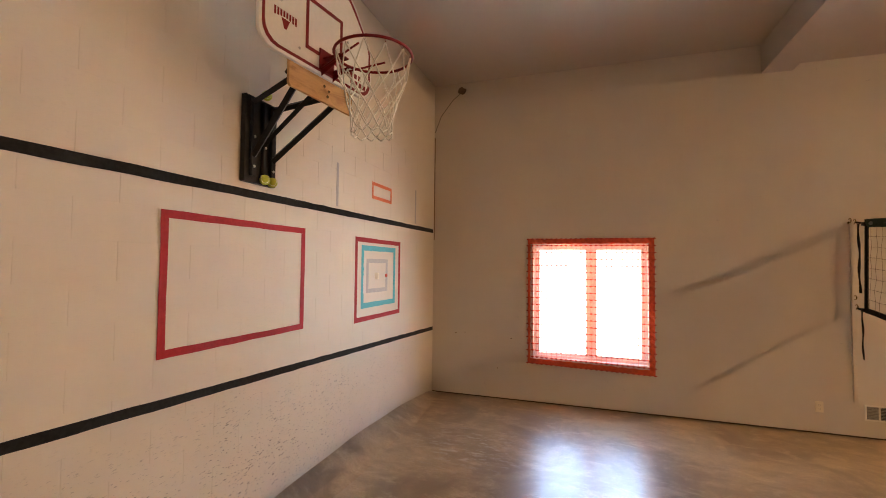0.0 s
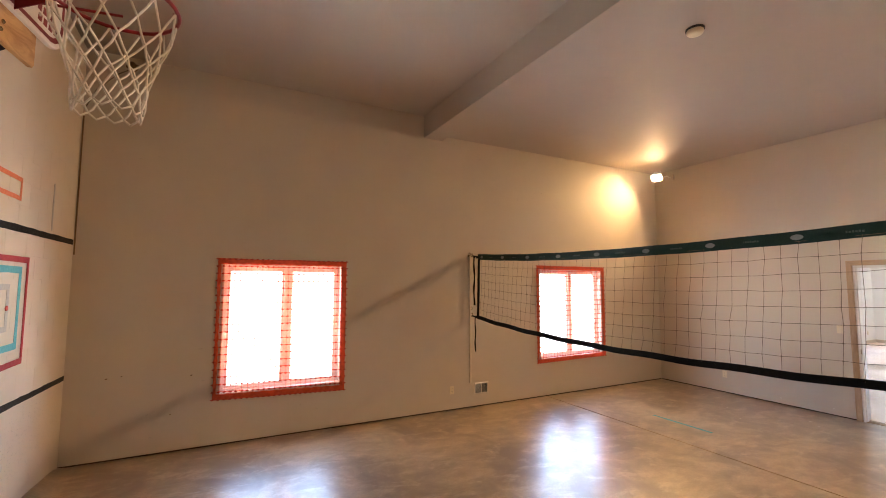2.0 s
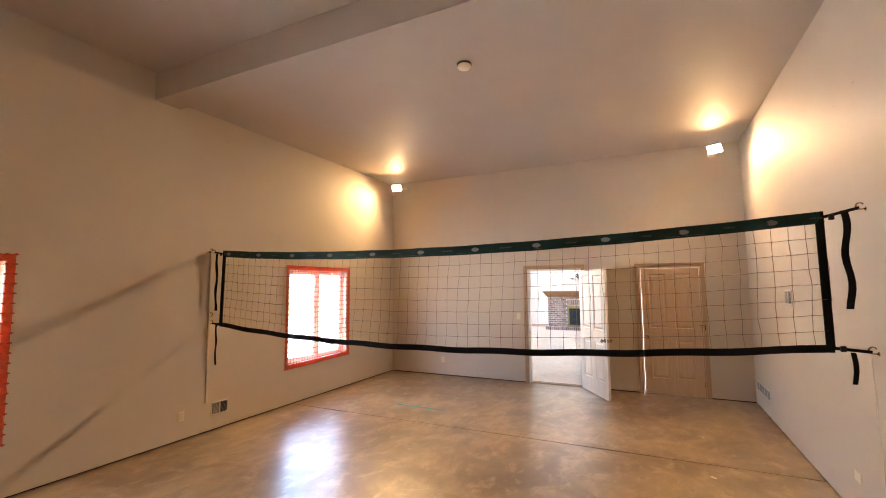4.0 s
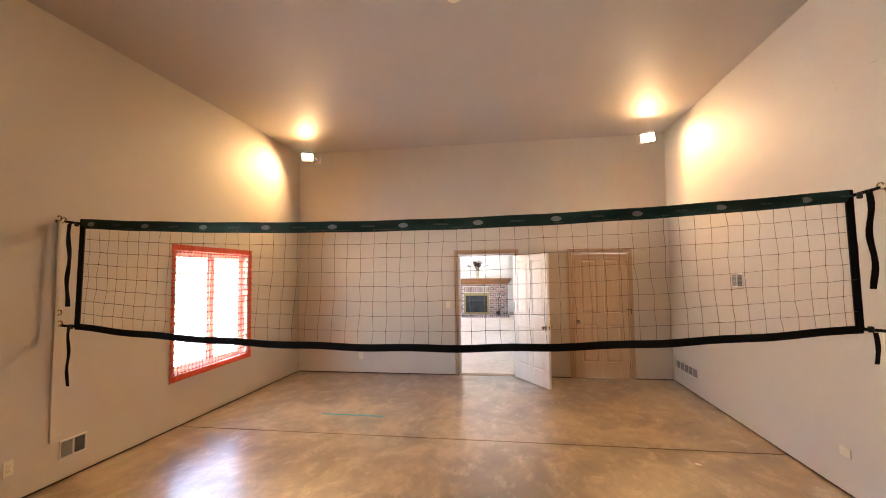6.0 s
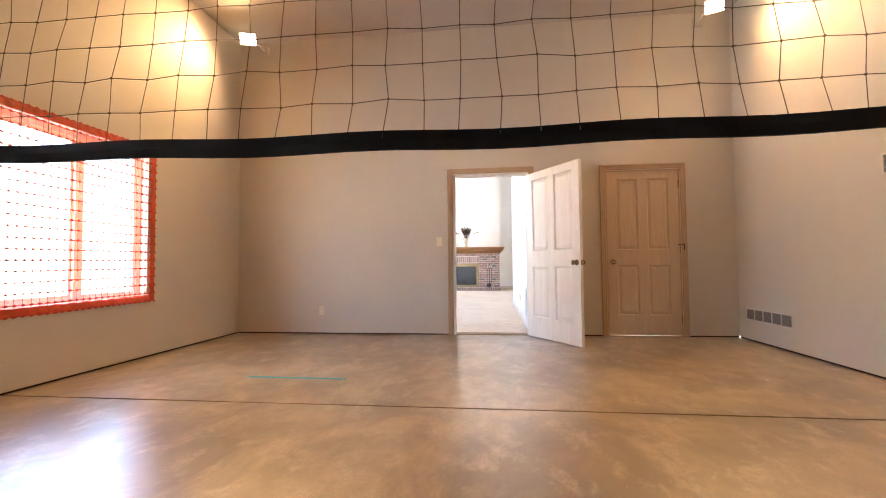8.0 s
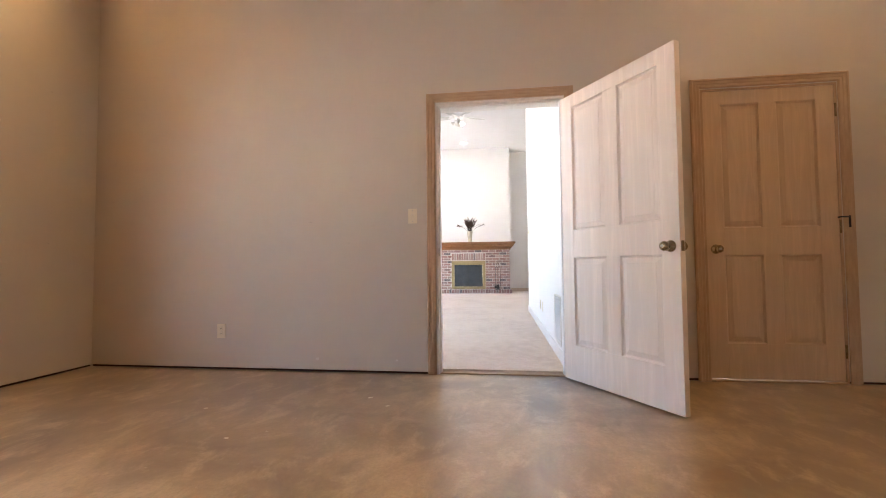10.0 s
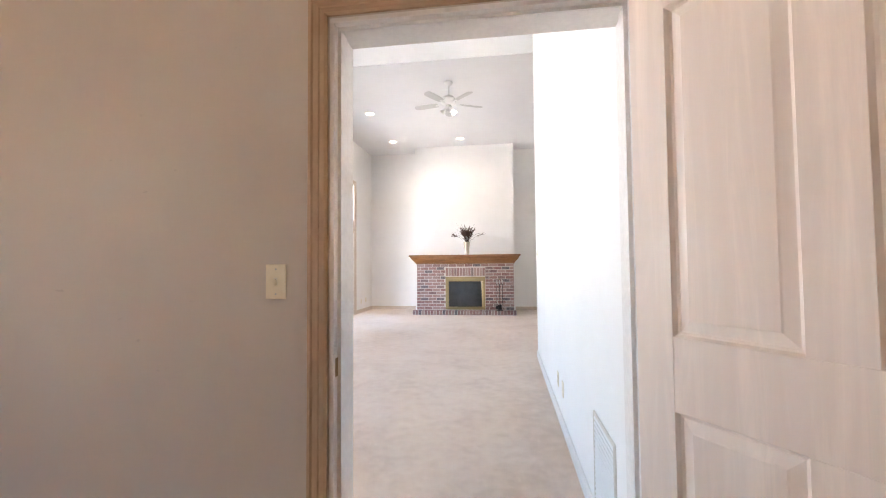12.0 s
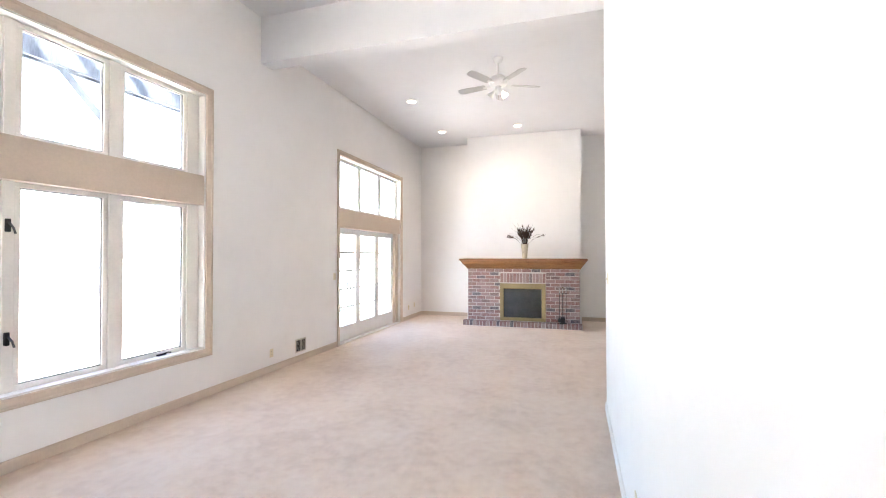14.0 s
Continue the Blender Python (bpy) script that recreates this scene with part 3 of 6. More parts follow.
def doorway(name, d, label):
    root = thing(name, (DX, (d[0] + d[1]) / 2, 0), label, "", kind="structure")
    m = plane_x(DX, d[0], 0.001)
    for s, mt in (("L", TRIM), ("T", TRIM_H), ("R", TRIM)):
        part("casing", one_side(d[1] - d[0], d[3], m, s), mt, root)
    return root
def one_side(w, h, m, s):
    bm = bmesh.new()
    def ring(su, sv, cu, cv):
        return [bm.verts.new(m @ Vector((cu + su * o, cv + sv * o, dd))) for o, dd in CASING]
    a, c = {"L": (ring(-1, 0, 0, 0), ring(-1, 1, 0, h)), "T": (ring(-1, 1, 0, h), ring(1, 1, w, h)), "R": (ring(1, 1, w, h), ring(1, 0, w, 0))}[s]
    for k in range(len(CASING)):
        j = (k + 1) % len(CASING)
        bm.faces.new((a[k], a[j], c[j], c[k]))
    bm.faces.new(a)
    bm.faces.new(c)
    return bm

door1 = doorway("door_1", D1, "open doorway with pickled oak casing and painted jambs")
for y0, y1, z0, z1 in ((D1[0] - 0.001, D1[0] + 0.016, 0.001, D1[3] - 0.016), (D1[1] - 0.016, D1[1] + 0.001, 0.001, D1[3] - 0.016), (D1[0] - 0.001, D1[1] + 0.001, D1[3] - 0.016, D1[3] + 0.001)):
    part("jamb", box(DX - 0.002, LX + 0.036, y0, y1, z0, z1, 0.0015), JAMB, door1)
for y0, y1, z0, z1 in ((D1[0] + 0.016, D1[0] + 0.028, 0.001, D1[3] - 0.016), (D1[1] - 0.028, D1[1] - 0.016, 0.001, D1[3] - 0.016), (D1[0] + 0.028, D1[1] - 0.028, D1[3] - 0.028, D1[3] - 0.016)):
    part("door_stop", box(DX + 0.034, DX + 0.085, y0, y1, z0, z1, 0.002), JAMB, door1)
    part("weatherstrip", box(DX + 0.027, DX + 0.034, y0 - 0.0005, y1 + 0.0005, z0, z1), JAMB, door1)
strike = box(DX + 0.008, DX + 0.036, D1[1] - 0.0185, D1[1] - 0.016, 0.90, 0.96, 0.0008)
part("strike_plate", strike, BRASS, door1, "small brass strike plate")
part("threshold", box(DX + 0.02, LX - 0.046, D1[0] + 0.017, D1[1] - 0.017, 0.0, 0.010, 0.004), TRIM_H, door1)
lcase = moulding(D1[1] - D1[0], D1[3] - CARPET_Z, CASING, plane_x_in(LX + 0.032, D1[0], CARPET_Z), "R")
part("inner_casing", lcase, LRTRIM, door1, "sand painted casing")

# ---- panel doors ----
def panel_door(name, m, w, h, face, cross, label, knob_face=1, open_edge="R"):
    """A four-panel door in m's u (from the hinge), v up, w thickness 0 to 0.04."""
    t = 0.040
    root = thing(name, m, label, "door")
    st, top, lock0, lock1, bot, mul = 0.115, 0.095, 0.86, 1.055, 0.245, 0.115
    def slab_part(nm, u0, u1, v0, v1, mt):
        part(nm, box(u0, u1, v0, v1, 0, t, 0.0012, m=m), mt, root)
    slab_part("stile", 0, st, 0, h, face)
    slab_part("stile", w - st, w, 0, h, face)
    for v0, v1 in ((h - top, h), (lock0, lock1), (0, bot)):
        slab_part("rail", st, w - st, v0, v1, cross)
    mid = w / 2
    for v0, v1 in ((lock1, h - top), (bot, lock0)):
        slab_part("mullion", mid - mul / 2, mid + mul / 2, v0, v1, face)
        for u0, u1 in ((st, mid - mul / 2), (mid + mul / 2, w - st)):
            bm = bmesh.new()
            rings = []
            for inset, d in ((0, 0.002), (0.006, 0.013), (0.013, 0.016), (0.040, 0.008), (0.044, 0.006)):
                for side in (0, 1):
                    dd = d if side == 0 else t - d
                    rings.append([bm.verts.new(m @ Vector((uu, vv, dd))) for uu, vv in ((u0 + inset, v0 + inset), (u1 - inset, v0 + inset), (u1 - inset, v1 - inset), (u0 + inset, v1 - inset))])
            for side in (0, 1):
                rr = rings[side::2]
                for a, c in zip(rr, rr[1:]):
                    for k in range(4):
                        bm.faces.new((a[k], a[(k + 1) % 4], c[(k + 1) % 4], c[k]))
                bm.faces.new(rr[-1])
            part("panel", bm, face, root)
    ku, kv = w - 0.055, 0.905
    for side in (0, 1):
        kn = lathe([(0.032, 0), (0.033, 0.004), (0.027, 0.009), (0.013, 0.012), (0.011, 0.028), (0.019, 0.036), (0.0265, 0.046), (0.0275, 0.056), (0.022, 0.066), (0.012, 0.0695)], seg=24)
        kn.transform(m @ Matrix.Translation((ku, kv, t if side else 0)) @ (Matrix.Identity(4) if side else Matrix.Rotation(math.pi, 4, "X")))
        k = part("knob", kn, BRASS, root, "worn brass knob", smooth=True)
        but = lathe([(0.008, 0), (0.008, 0.004), (0.005, 0.005)], seg=12)
        but.transform(m @ Matrix.Translation((ku, kv, t + 0.0695 if side else -0.0695)) @ (Matrix.Identity(4) if side else Matrix.Rotation(math.pi, 4, "X")))
        part("lock_button", but, STEEL, k)
    part("latch_plate", box(w - 0.001, w + 0.0015, kv - 0.028, kv + 0.028, 0.008, 0.032, m=m), BRASS, root)
    for hv in (0.2, 1.05, 1.86):
        hb = tube([m @ Vector((-0.006, hv - 0.045, -0.004)), m @ Vector((-0.006, hv + 0.045, -0.004))], 0.006, 10)
        part("hinge", hb, BRASS, root, smooth=True)
    return root

ANG = math.atan2(-0.532, -0.846)
u_ax = Vector((math.cos(ANG), math.sin(ANG), 0))
n_ax = Vector((u_ax.y, -u_ax.x, 0))
m_leaf = Matrix((( u_ax.x, 0, n_ax.x, 6.508), (u_ax.y, 0, n_ax.y, 1.693), (0, 1, 0, 0.012), (0, 0, 0, 1)))
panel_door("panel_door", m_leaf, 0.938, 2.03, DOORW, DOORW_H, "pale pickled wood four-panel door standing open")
door2 = doorway("door_2", D2, "closed closet doorway with pickled oak casing")
for y0, y1, z0, z1 in ((D2[0] - 0.001, D2[0] + 0.014, 0.001, D2[3] - 0.014), (D2[1] - 0.014, D2[1] + 0.001, 0.001, D2[3] - 0.014), (D2[0] - 0.001, D2[1] + 0.001, D2[3] - 0.014, D2[3] + 0.001)):
    part("jamb", box(DX - 0.002, LX - 0.02, y0, y1, z0, z1, 0.0015), TRIM, door2)
part("threshold", box(DX - 0.012, DX + 0.09, D2[0] + 0.015, D2[1] - 0.015, 0.0, 0.014, 0.003), TRIM_H, door2)
m_closet = Matrix(((0, 0, 1, DX + 0.004), (1, 0, 0, D2[0] + 0.017), (0, 1, 0, 0.018), (0, 0, 0, 1)))
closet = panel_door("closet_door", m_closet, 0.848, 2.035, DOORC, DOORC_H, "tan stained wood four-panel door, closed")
hook = tube([(DX - 0.022, -0.175, 1.13), (DX - 0.026, -0.12, 1.132), (DX - 0.03, -0.095, 1.128)], 0.005, 8)
tube([(DX - 0.022, -0.172, 1.06), (DX - 0.022, -0.172, 1.14)], 0.006, 8, bm=hook)
solo("hook_latch", hook, BLACKM, "dark hook latch screwed to the door casing", "latch", smooth=True)

# ---- sports room windows and their orange mesh ----
def gym_window(name, w, label):
    x0, x1, z0, z1 = w
    root = thing(name, ((x0 + x1) / 2, WY, z0), label, "", kind="structure")
    yf = WY + 0.085
    fr = 0.045
    for b in ((x0, x1, z0, z0 + fr), (x0, x1, z1 - fr, z1), (x0, x0 + fr, z0 + fr, z1 - fr), (x1 - fr, x1, z0 + fr, z1 - fr)):
        part("window_frame", box(b[0], b[1], yf, yf + 0.08, b[2], b[3], 0.003), VINYL, root)
    mx = (x0 + x1) / 2 + 0.03
    part("mullion", box(mx - 0.038, mx + 0.038, yf - 0.01, yf + 0.07, z0 + fr, z1 - fr, 0.003), VINYL, root)
    for a, c in ((x0 + fr, mx - 0.038), (mx + 0.038, x1 - fr)):
        sash = bmesh.new()
        s = 0.028
        for b in ((a, c, z0 + fr, z0 + fr + s), (a, c, z1 - fr - s, z1 - fr), (a, a + s, z0 + fr + s, z1 - fr - s), (c - s, c, z0 + fr + s, z1 - fr - s)):
            box(b[0], b[1], yf + 0.012, yf + 0.05, b[2], b[3], 0.002, bm=sash)
        part("sash", sash, VINYL, root)
        pane = part("pane", box(a + s, c - s, yf + 0.026, yf + 0.030, z0 + fr + s, z1 - fr - s), GLASS, root)
        pane.visible_shadow = False
    part("window_sill", box(x0 + 0.001, x1 - 0.001, WY + 0.002, yf, z0 - 0.001, z0 + 0.012, 0.002), VINYL, root)
    la = box(mx - 0.052, mx - 0.03, yf - 0.03, yf, z0 + 0.55, z0 + 0.60, 0.004)
    part("latch", la, VINYL, root)
    return root

gym_window("window_1", W1, "white two-light slider window behind orange mesh")
gym_window("window_2", W2, "white two-light casement window behind orange mesh")

def barrier_mesh(x0, x1, z0l, z0r, z1, label):
    """Orange barrier mesh stapled flat over a window: thick cross strands, thin uprights, folded hems."""
    rnd = random.Random(7 + int(x0 * 10))
    root = thing("safety_mesh", ((x0 + x1) / 2, WY, z0l), label, "safety mesh", "meshes over the windows")
    yy = WY - 0.010
    def low(x):
        return z0l + (z0r - z0l) * (x - x0) / (x1 - x0)
    def ribbon(bm, pts, wide, along):
        prev = None
        for p in pts:
            o = Vector((0, 0, wide / 2)) if along else Vector((wide / 2, 0, 0))
            ring = [bm.verts.new(p - o), bm.verts.new(p + o), bm.verts.new(p + o + Vector((0, 0.003, 0))), bm.verts.new(p - o + Vector((0, 0.003, 0)))]
            if prev:
                for k in range(4):
                    bm.faces.new((prev[k], prev[(k + 1) % 4], ring[(k + 1) % 4], ring[k]))
            else:
                bm.faces.new(ring)
            prev = ring
        bm.faces.new(prev)
    # added sheet, stands in for the orange cast of the strands
    sheet = bmesh.new()
    sheet.faces.new([sheet.verts.new(v) for v in ((x0, yy + 0.006, z0l), (x1, yy + 0.006, z0r), (x1, yy + 0.006, z1), (x0, yy + 0.006, z1))])
    part("tint_sheet", sheet, FILM, root, "added sheer sheet, orange cast of the lit strands")
    rows = round((z1 - z0l) / 0.0855)
    for r in range(rows + 1):
        cross = bmesh.new()
        f = r / rows
        wob = rnd.uniform(-0.003, 0.003)
        ribbon(cross, [Vector((x0 + (x1 - x0) * i / 24, yy + 0.003 * math.sin(i * 1.3 + r), low(x0 + (x1 - x0) * i / 24) * (1 - f) + z1 * f + wob + 0.004 * math.sin(i * 0.5 + r * 0.7))) for i in range(25)], 0.0055, True)
        part("cross_strand", cross, ORANGE, root)
    n = round((x1 - x0) / 0.060)
    for c in range(n + 1):
        x = x0 + (x1 - x0) * c / n
        ups = bmesh.new()
        ribbon(ups, [Vector((x + 0.003 * math.sin(j * 0.8 + c), yy - 0.002, low(x) + (z1 - low(x)) * j / 14)) for j in range(15)], 0.0018, False)
        part("upright_strand", ups, ORANGE, root)
    knots = bmesh.new()
    for r in range(rows + 1):
        for c in range(n + 1):
            x, f = x0 + (x1 - x0) * c / n, r / rows
            z = low(x) * (1 - f) + z1 * f
            vs = [knots.verts.new((x + a, yy - 0.0065, z + b)) for a, b in ((-0.023, 0), (0, -0.011), (0.023, 0), (0, 0.011))]
            tip = knots.verts.new((x, yy - 0.009, z))
            for k in range(4):
                knots.faces.new((vs[k], vs[(k + 1) % 4], tip))
    part("knot_dust", knots, KNOT, root)["kind"] = "stuff"
    for nm, pts in (("L", ((x0, z0l), (x0, z1))), ("R", ((x1, z0r), (x1, z1))), ("T", ((x0, z1), (x1, z1))), ("B", ((x0, z0l), (x1, z0r)))):
        hem = bmesh.new()
        (ax, az), (bx, bz) = pts
        inward = {"L": (1, 0), "R": (-1, 0), "T": (0, -1), "B": (0, 1)}[nm]
        wide = {"L": 0.034, "R": 0.060, "T": 0.060, "B": 0.062}[nm]
        prev = None
        for i in range(41):
            f = i / 40
            x, z = ax + (bx - ax) * f, az + (bz - az) * f
            w0 = 0.004 * math.sin(i * 1.9) + rnd.uniform(-0.002, 0.002)
            dep = 0.003 * math.sin(i * 2.7)
            a = hem.verts.new((x - inward[0] * w0, yy - 0.006 + dep, z - inward[1] * w0))
            b = hem.verts.new((x + inward[0] * (wide + w0), yy - 0.005 - dep, z + inward[1] * (wide + w0)))
            if prev:
                hem.faces.new((prev[0], prev[1], b, a))
            prev = (a, b)
        bmesh.ops.solidify(hem, geom=hem.faces[:], thickness=0.0015)
        part("hem", hem, HEM, root, "folded orange hem")
    return root

barrier_mesh(-1.205, 0.29, 0.505, 0.465, 2.10, "orange plastic barrier mesh stapled over the window")
barrier_mesh(3.455, 5.0, 0.54, 0.565, 2.125, "orange plastic barrier mesh stapled over the far window")

# ---- volleyball net ----
N_L, N_R = 5.44, -0.53
def net_point(s, f):
    """s 0..1 along from the window wall, f 0 bottom to 1 top."""
    y = N_L + (N_R - N_L) * s
    sag = 4 * s * (1 - s)
    x = 2.215 + 0.085 * s - 0.12 * sag - (1 - f) * (0.08 * sag + 0.02)
    top = 2.262 + 0.022 * s - 0.119 * sag
    bot = 1.338 + 0.012 * s - 0.120 * sag
    return Vector((x, y, bot + (top - bot) * f))

net = thing("volleyball_net", (2.25, 2.45, 0), "dark volleyball net with green top and black bottom tape", "volleyball net")
def band(s0, s1, f, half, thick, n=60):
    bm, prev = bmesh.new(), None
    for i in range(n + 1):
        s = s0 + (s1 - s0) * i / n
        p = net_point(s, f)
        wv = 0.004 * math.sin(i * 0.9) * (1 if f < 0.5 else 0.4)
        ring = [bm.verts.new(p + Vector((dx, 0, dz + wv))) for dx, dz in ((-thick, -half), (-thick * 1.4, 0), (-thick, half), (thick, half), (thick * 1.4, 0), (thick, -half))]
        if prev:
            for k in range(6):
                bm.faces.new((prev[k], prev[(k + 1) % 6], ring[(k + 1) % 6], ring[k]))
        else:
            bm.faces.new(ring)
        prev = ring
    bm.faces.new(prev)
    return bm
top_band = part("top_tape", band(0, 1, 0.955, 0.042, 0.005), GREENT, net, "dark green vinyl top tape")
part("bottom_tape", band(0, 1, 0.0, 0.026, 0.005), BLACKT, net, "black webbing bottom tape")
for s in (0.0035, 0.9965):
    bm, prev = bmesh.new(), None
    for i in range(17):
        p = net_point(s, i / 16)
        ring = [bm.verts.new(p + Vector((dx, dy, 0))) for dx, dy in ((-0.006, -0.024), (-0.006, 0.024), (0.006, 0.024), (0.006, -0.024))]
        if prev:
            for k in range(4):
                bm.faces.new((prev[k], prev[(k + 1) % 4], ring[(k + 1) % 4], ring[k]))
        else:
            bm.faces.new(ring)
        prev = ring
    bm.faces.new(prev)
    part("side_tape", bm, BLACKT, net, "black side tape")
rr = random.Random(3)
NCOL, NROW = 58, 8
grid = {}
for c in range(NCOL + 1):
    for r in range(NROW + 1):
        s = c / NCOL
        p = net_point(s, 0.01 + 0.915 * r / NROW)
        p += Vector((rr.uniform(-0.008, 0.008), rr.uniform(-0.006, 0.006) + 0.006 * math.sin(r * 0.8 + c * 0.35) * (1 if 0 < r < NROW else 0), rr.uniform(-0.004, 0.004) if 0 < r < NROW else 0))
        grid[c, r] = p
for r in range(1, NROW + 1):
    part("cross_cord", tube([grid[c, r] for c in range(NCOL + 1)], 0.0014, 4), CORD, net)
for c in range(NCOL + 1):
    part("upright_cord", tube([grid[c, r] for r in range(NROW + 1)], 0.0014, 4), CORD, net)
knots = bmesh.new()
for (c, r), p in grid.items():
    if 0 < r <= NROW:
        bmesh.ops.create_icosphere(knots, subdivisions=1, radius=0.0042, matrix=Matrix.Translation(p))
part("knot_dust", knots, CORD, net)["kind"] = "stuff"
for k in range(11):
    s = 0.020 + 0.0930 * k
    p = net_point(s, 0.955)
    oval = [(0.034 * math.cos(a) * (1 + 0.1 * math.cos(2 * a)), 0.019 * math.sin(a)) for a in (i * math.pi / 8 for i in range(16))]
    part("badge", plate(oval, 0.0015, plane_x(p.x - 0.0072, p.y, p.z)), PALE, top_band, "pale worn oval badge")
    q = net_point(min(0.99, s + 0.047), 0.955)
    word = bmesh.new()
    for j in range(7):
        box(q.x - 0.0085, q.x - 0.0070, q.y - 0.052 + j * 0.0155, q.y - 0.042 + j * 0.0155, q.z - 0.006, q.z + 0.005 + 0.002 * (j % 2), bm=word)
    part("printed_bars", word, DIMMARK, top_band, "faint printed lettering bars")
def strap(pts, wide, name="strap"):
    bm, prev = bmesh.new(), None
    for i, p in enumerate(pts):
        p = Vector(p)
        a = 0.12 * math.sin(i * 1.1)
        w = Vector((math.sin(a) * wide / 2 + 0.002, math.cos(a) * wide / 2, 0))
        ring = [bm.verts.new(p - w + Vector((-0.0015, 0, 0))), bm.verts.new(p + w + Vector((-0.0015, 0, 0))), bm.verts.new(p + w + Vector((0.0015, 0, 0))), bm.verts.new(p - w + Vector((0.0015, 0, 0)))]
        if prev:
            for k in range(4):
                bm.faces.new((prev[k], prev[(k + 1) % 4], ring[(k + 1) % 4], ring[k]))
        else:
            bm.faces.new(ring)
        prev = ring
    bm.faces.new(prev)
    return part(name, bm, BLACKT, net, "loose black strap end")
def hanger(y_wall, x, sign):
    y1 = N_L if sign > 0 else N_R
    s = 0.0 if sign > 0 else 1.0
    for f, zh in ((0.955, 2.245 if sign > 0 else 2.30), (0.0, 1.345 if sign > 0 else 1.325)):
        p = net_point(s, f)
        bm = bmesh.new()
        tube([p, (x, y_wall - sign * 0.035, zh)], 0.012, 6, bm=bm, flat=0.35)
        part("tie_strap", bm, BLACKT, net, "black tie strap")
        b = box(p.x - 0.012, p.x + 0.012, p.y + sign * 0.045 - 0.016, p.y + sign * 0.045 + 0.016, p.z - 0.022, p.z + 0.018, 0.005)
        part("buckle", b, BLACKM, net, "black buckle")
hanger(WY, 2.20, 1)
hanger(RY, 2.36, -1)
strap([(2.205, 5.545 + 0.01 * math.sin(i * 0.7), 2.225 - i * 0.045) for i in range(17)], 0.048)
strap([(2.205, 5.515 + 0.008 * math.sin(i * 0.9), 1.335 - i * 0.042) for i in range(13)], 0.036)
strap([(2.335, -0.655 - 0.012 * math.sin(i * 0.7), 2.285 - i * 0.045) for i in range(16)], 0.040)
strap([(2.335, -0.640 - 0.01 * math.sin(i * 0.7), 1.32 - i * 0.042) for i in range(6)], 0.028)

def wall_hook(x, y, z, sign):
    root = thing("wall_hook", (x, y, z), "bent brass-coloured screw hook in the wall", "hook", "hooks for the net")
    bm = tube([(x, y, z)] + [(x, y - sign * (0.030 + 0.022 * math.sin(a)), z + 0.022 - 0.022 * math.cos(a)) for a in [i * math.pi / 6 for i in range(0, 9)]], 0.0055, 6)
    part("hook", bm, BRASS, root, smooth=True)
    base = lathe([(0.014, 0), (0.014, 0.003), (0.008, 0.006)], seg=14)
    base.transform(Matrix.Translation((x, y, z)) @ Matrix.Rotation(math.pi / 2 * sign, 4, "X"))
    part("flange", base, BRASS, root)
    return root
for x, y, z, sg in ((2.20, WY, 2.235, 1), (2.16, WY, 2.245, 1), (2.20, WY, 1.34, 1), (2.19, WY, 1.435, 1), (2.36, RY, 2.29, -1), (2.36, RY, 1.315, -1)):
    wall_hook(x, y, z, sg)
solo("wall_batten", box(2.165, 2.20, WY - 0.016, WY - 0.0005, 0.36, 2.25, 0.003), GYM_WALL, "slim cream painted wooden batten under the net hooks", "batten")
cordb = tube([(2.45 - 0.002 * i, RY - 0.0 + 0.010 + 0.002 * math.sin(i), 1.30 - i * 0.06) for i in range(16)], 0.0022, 6)
solo("hanging_cord", cordb, NYLON, "thin white cord hanging from the net hook", "cord")

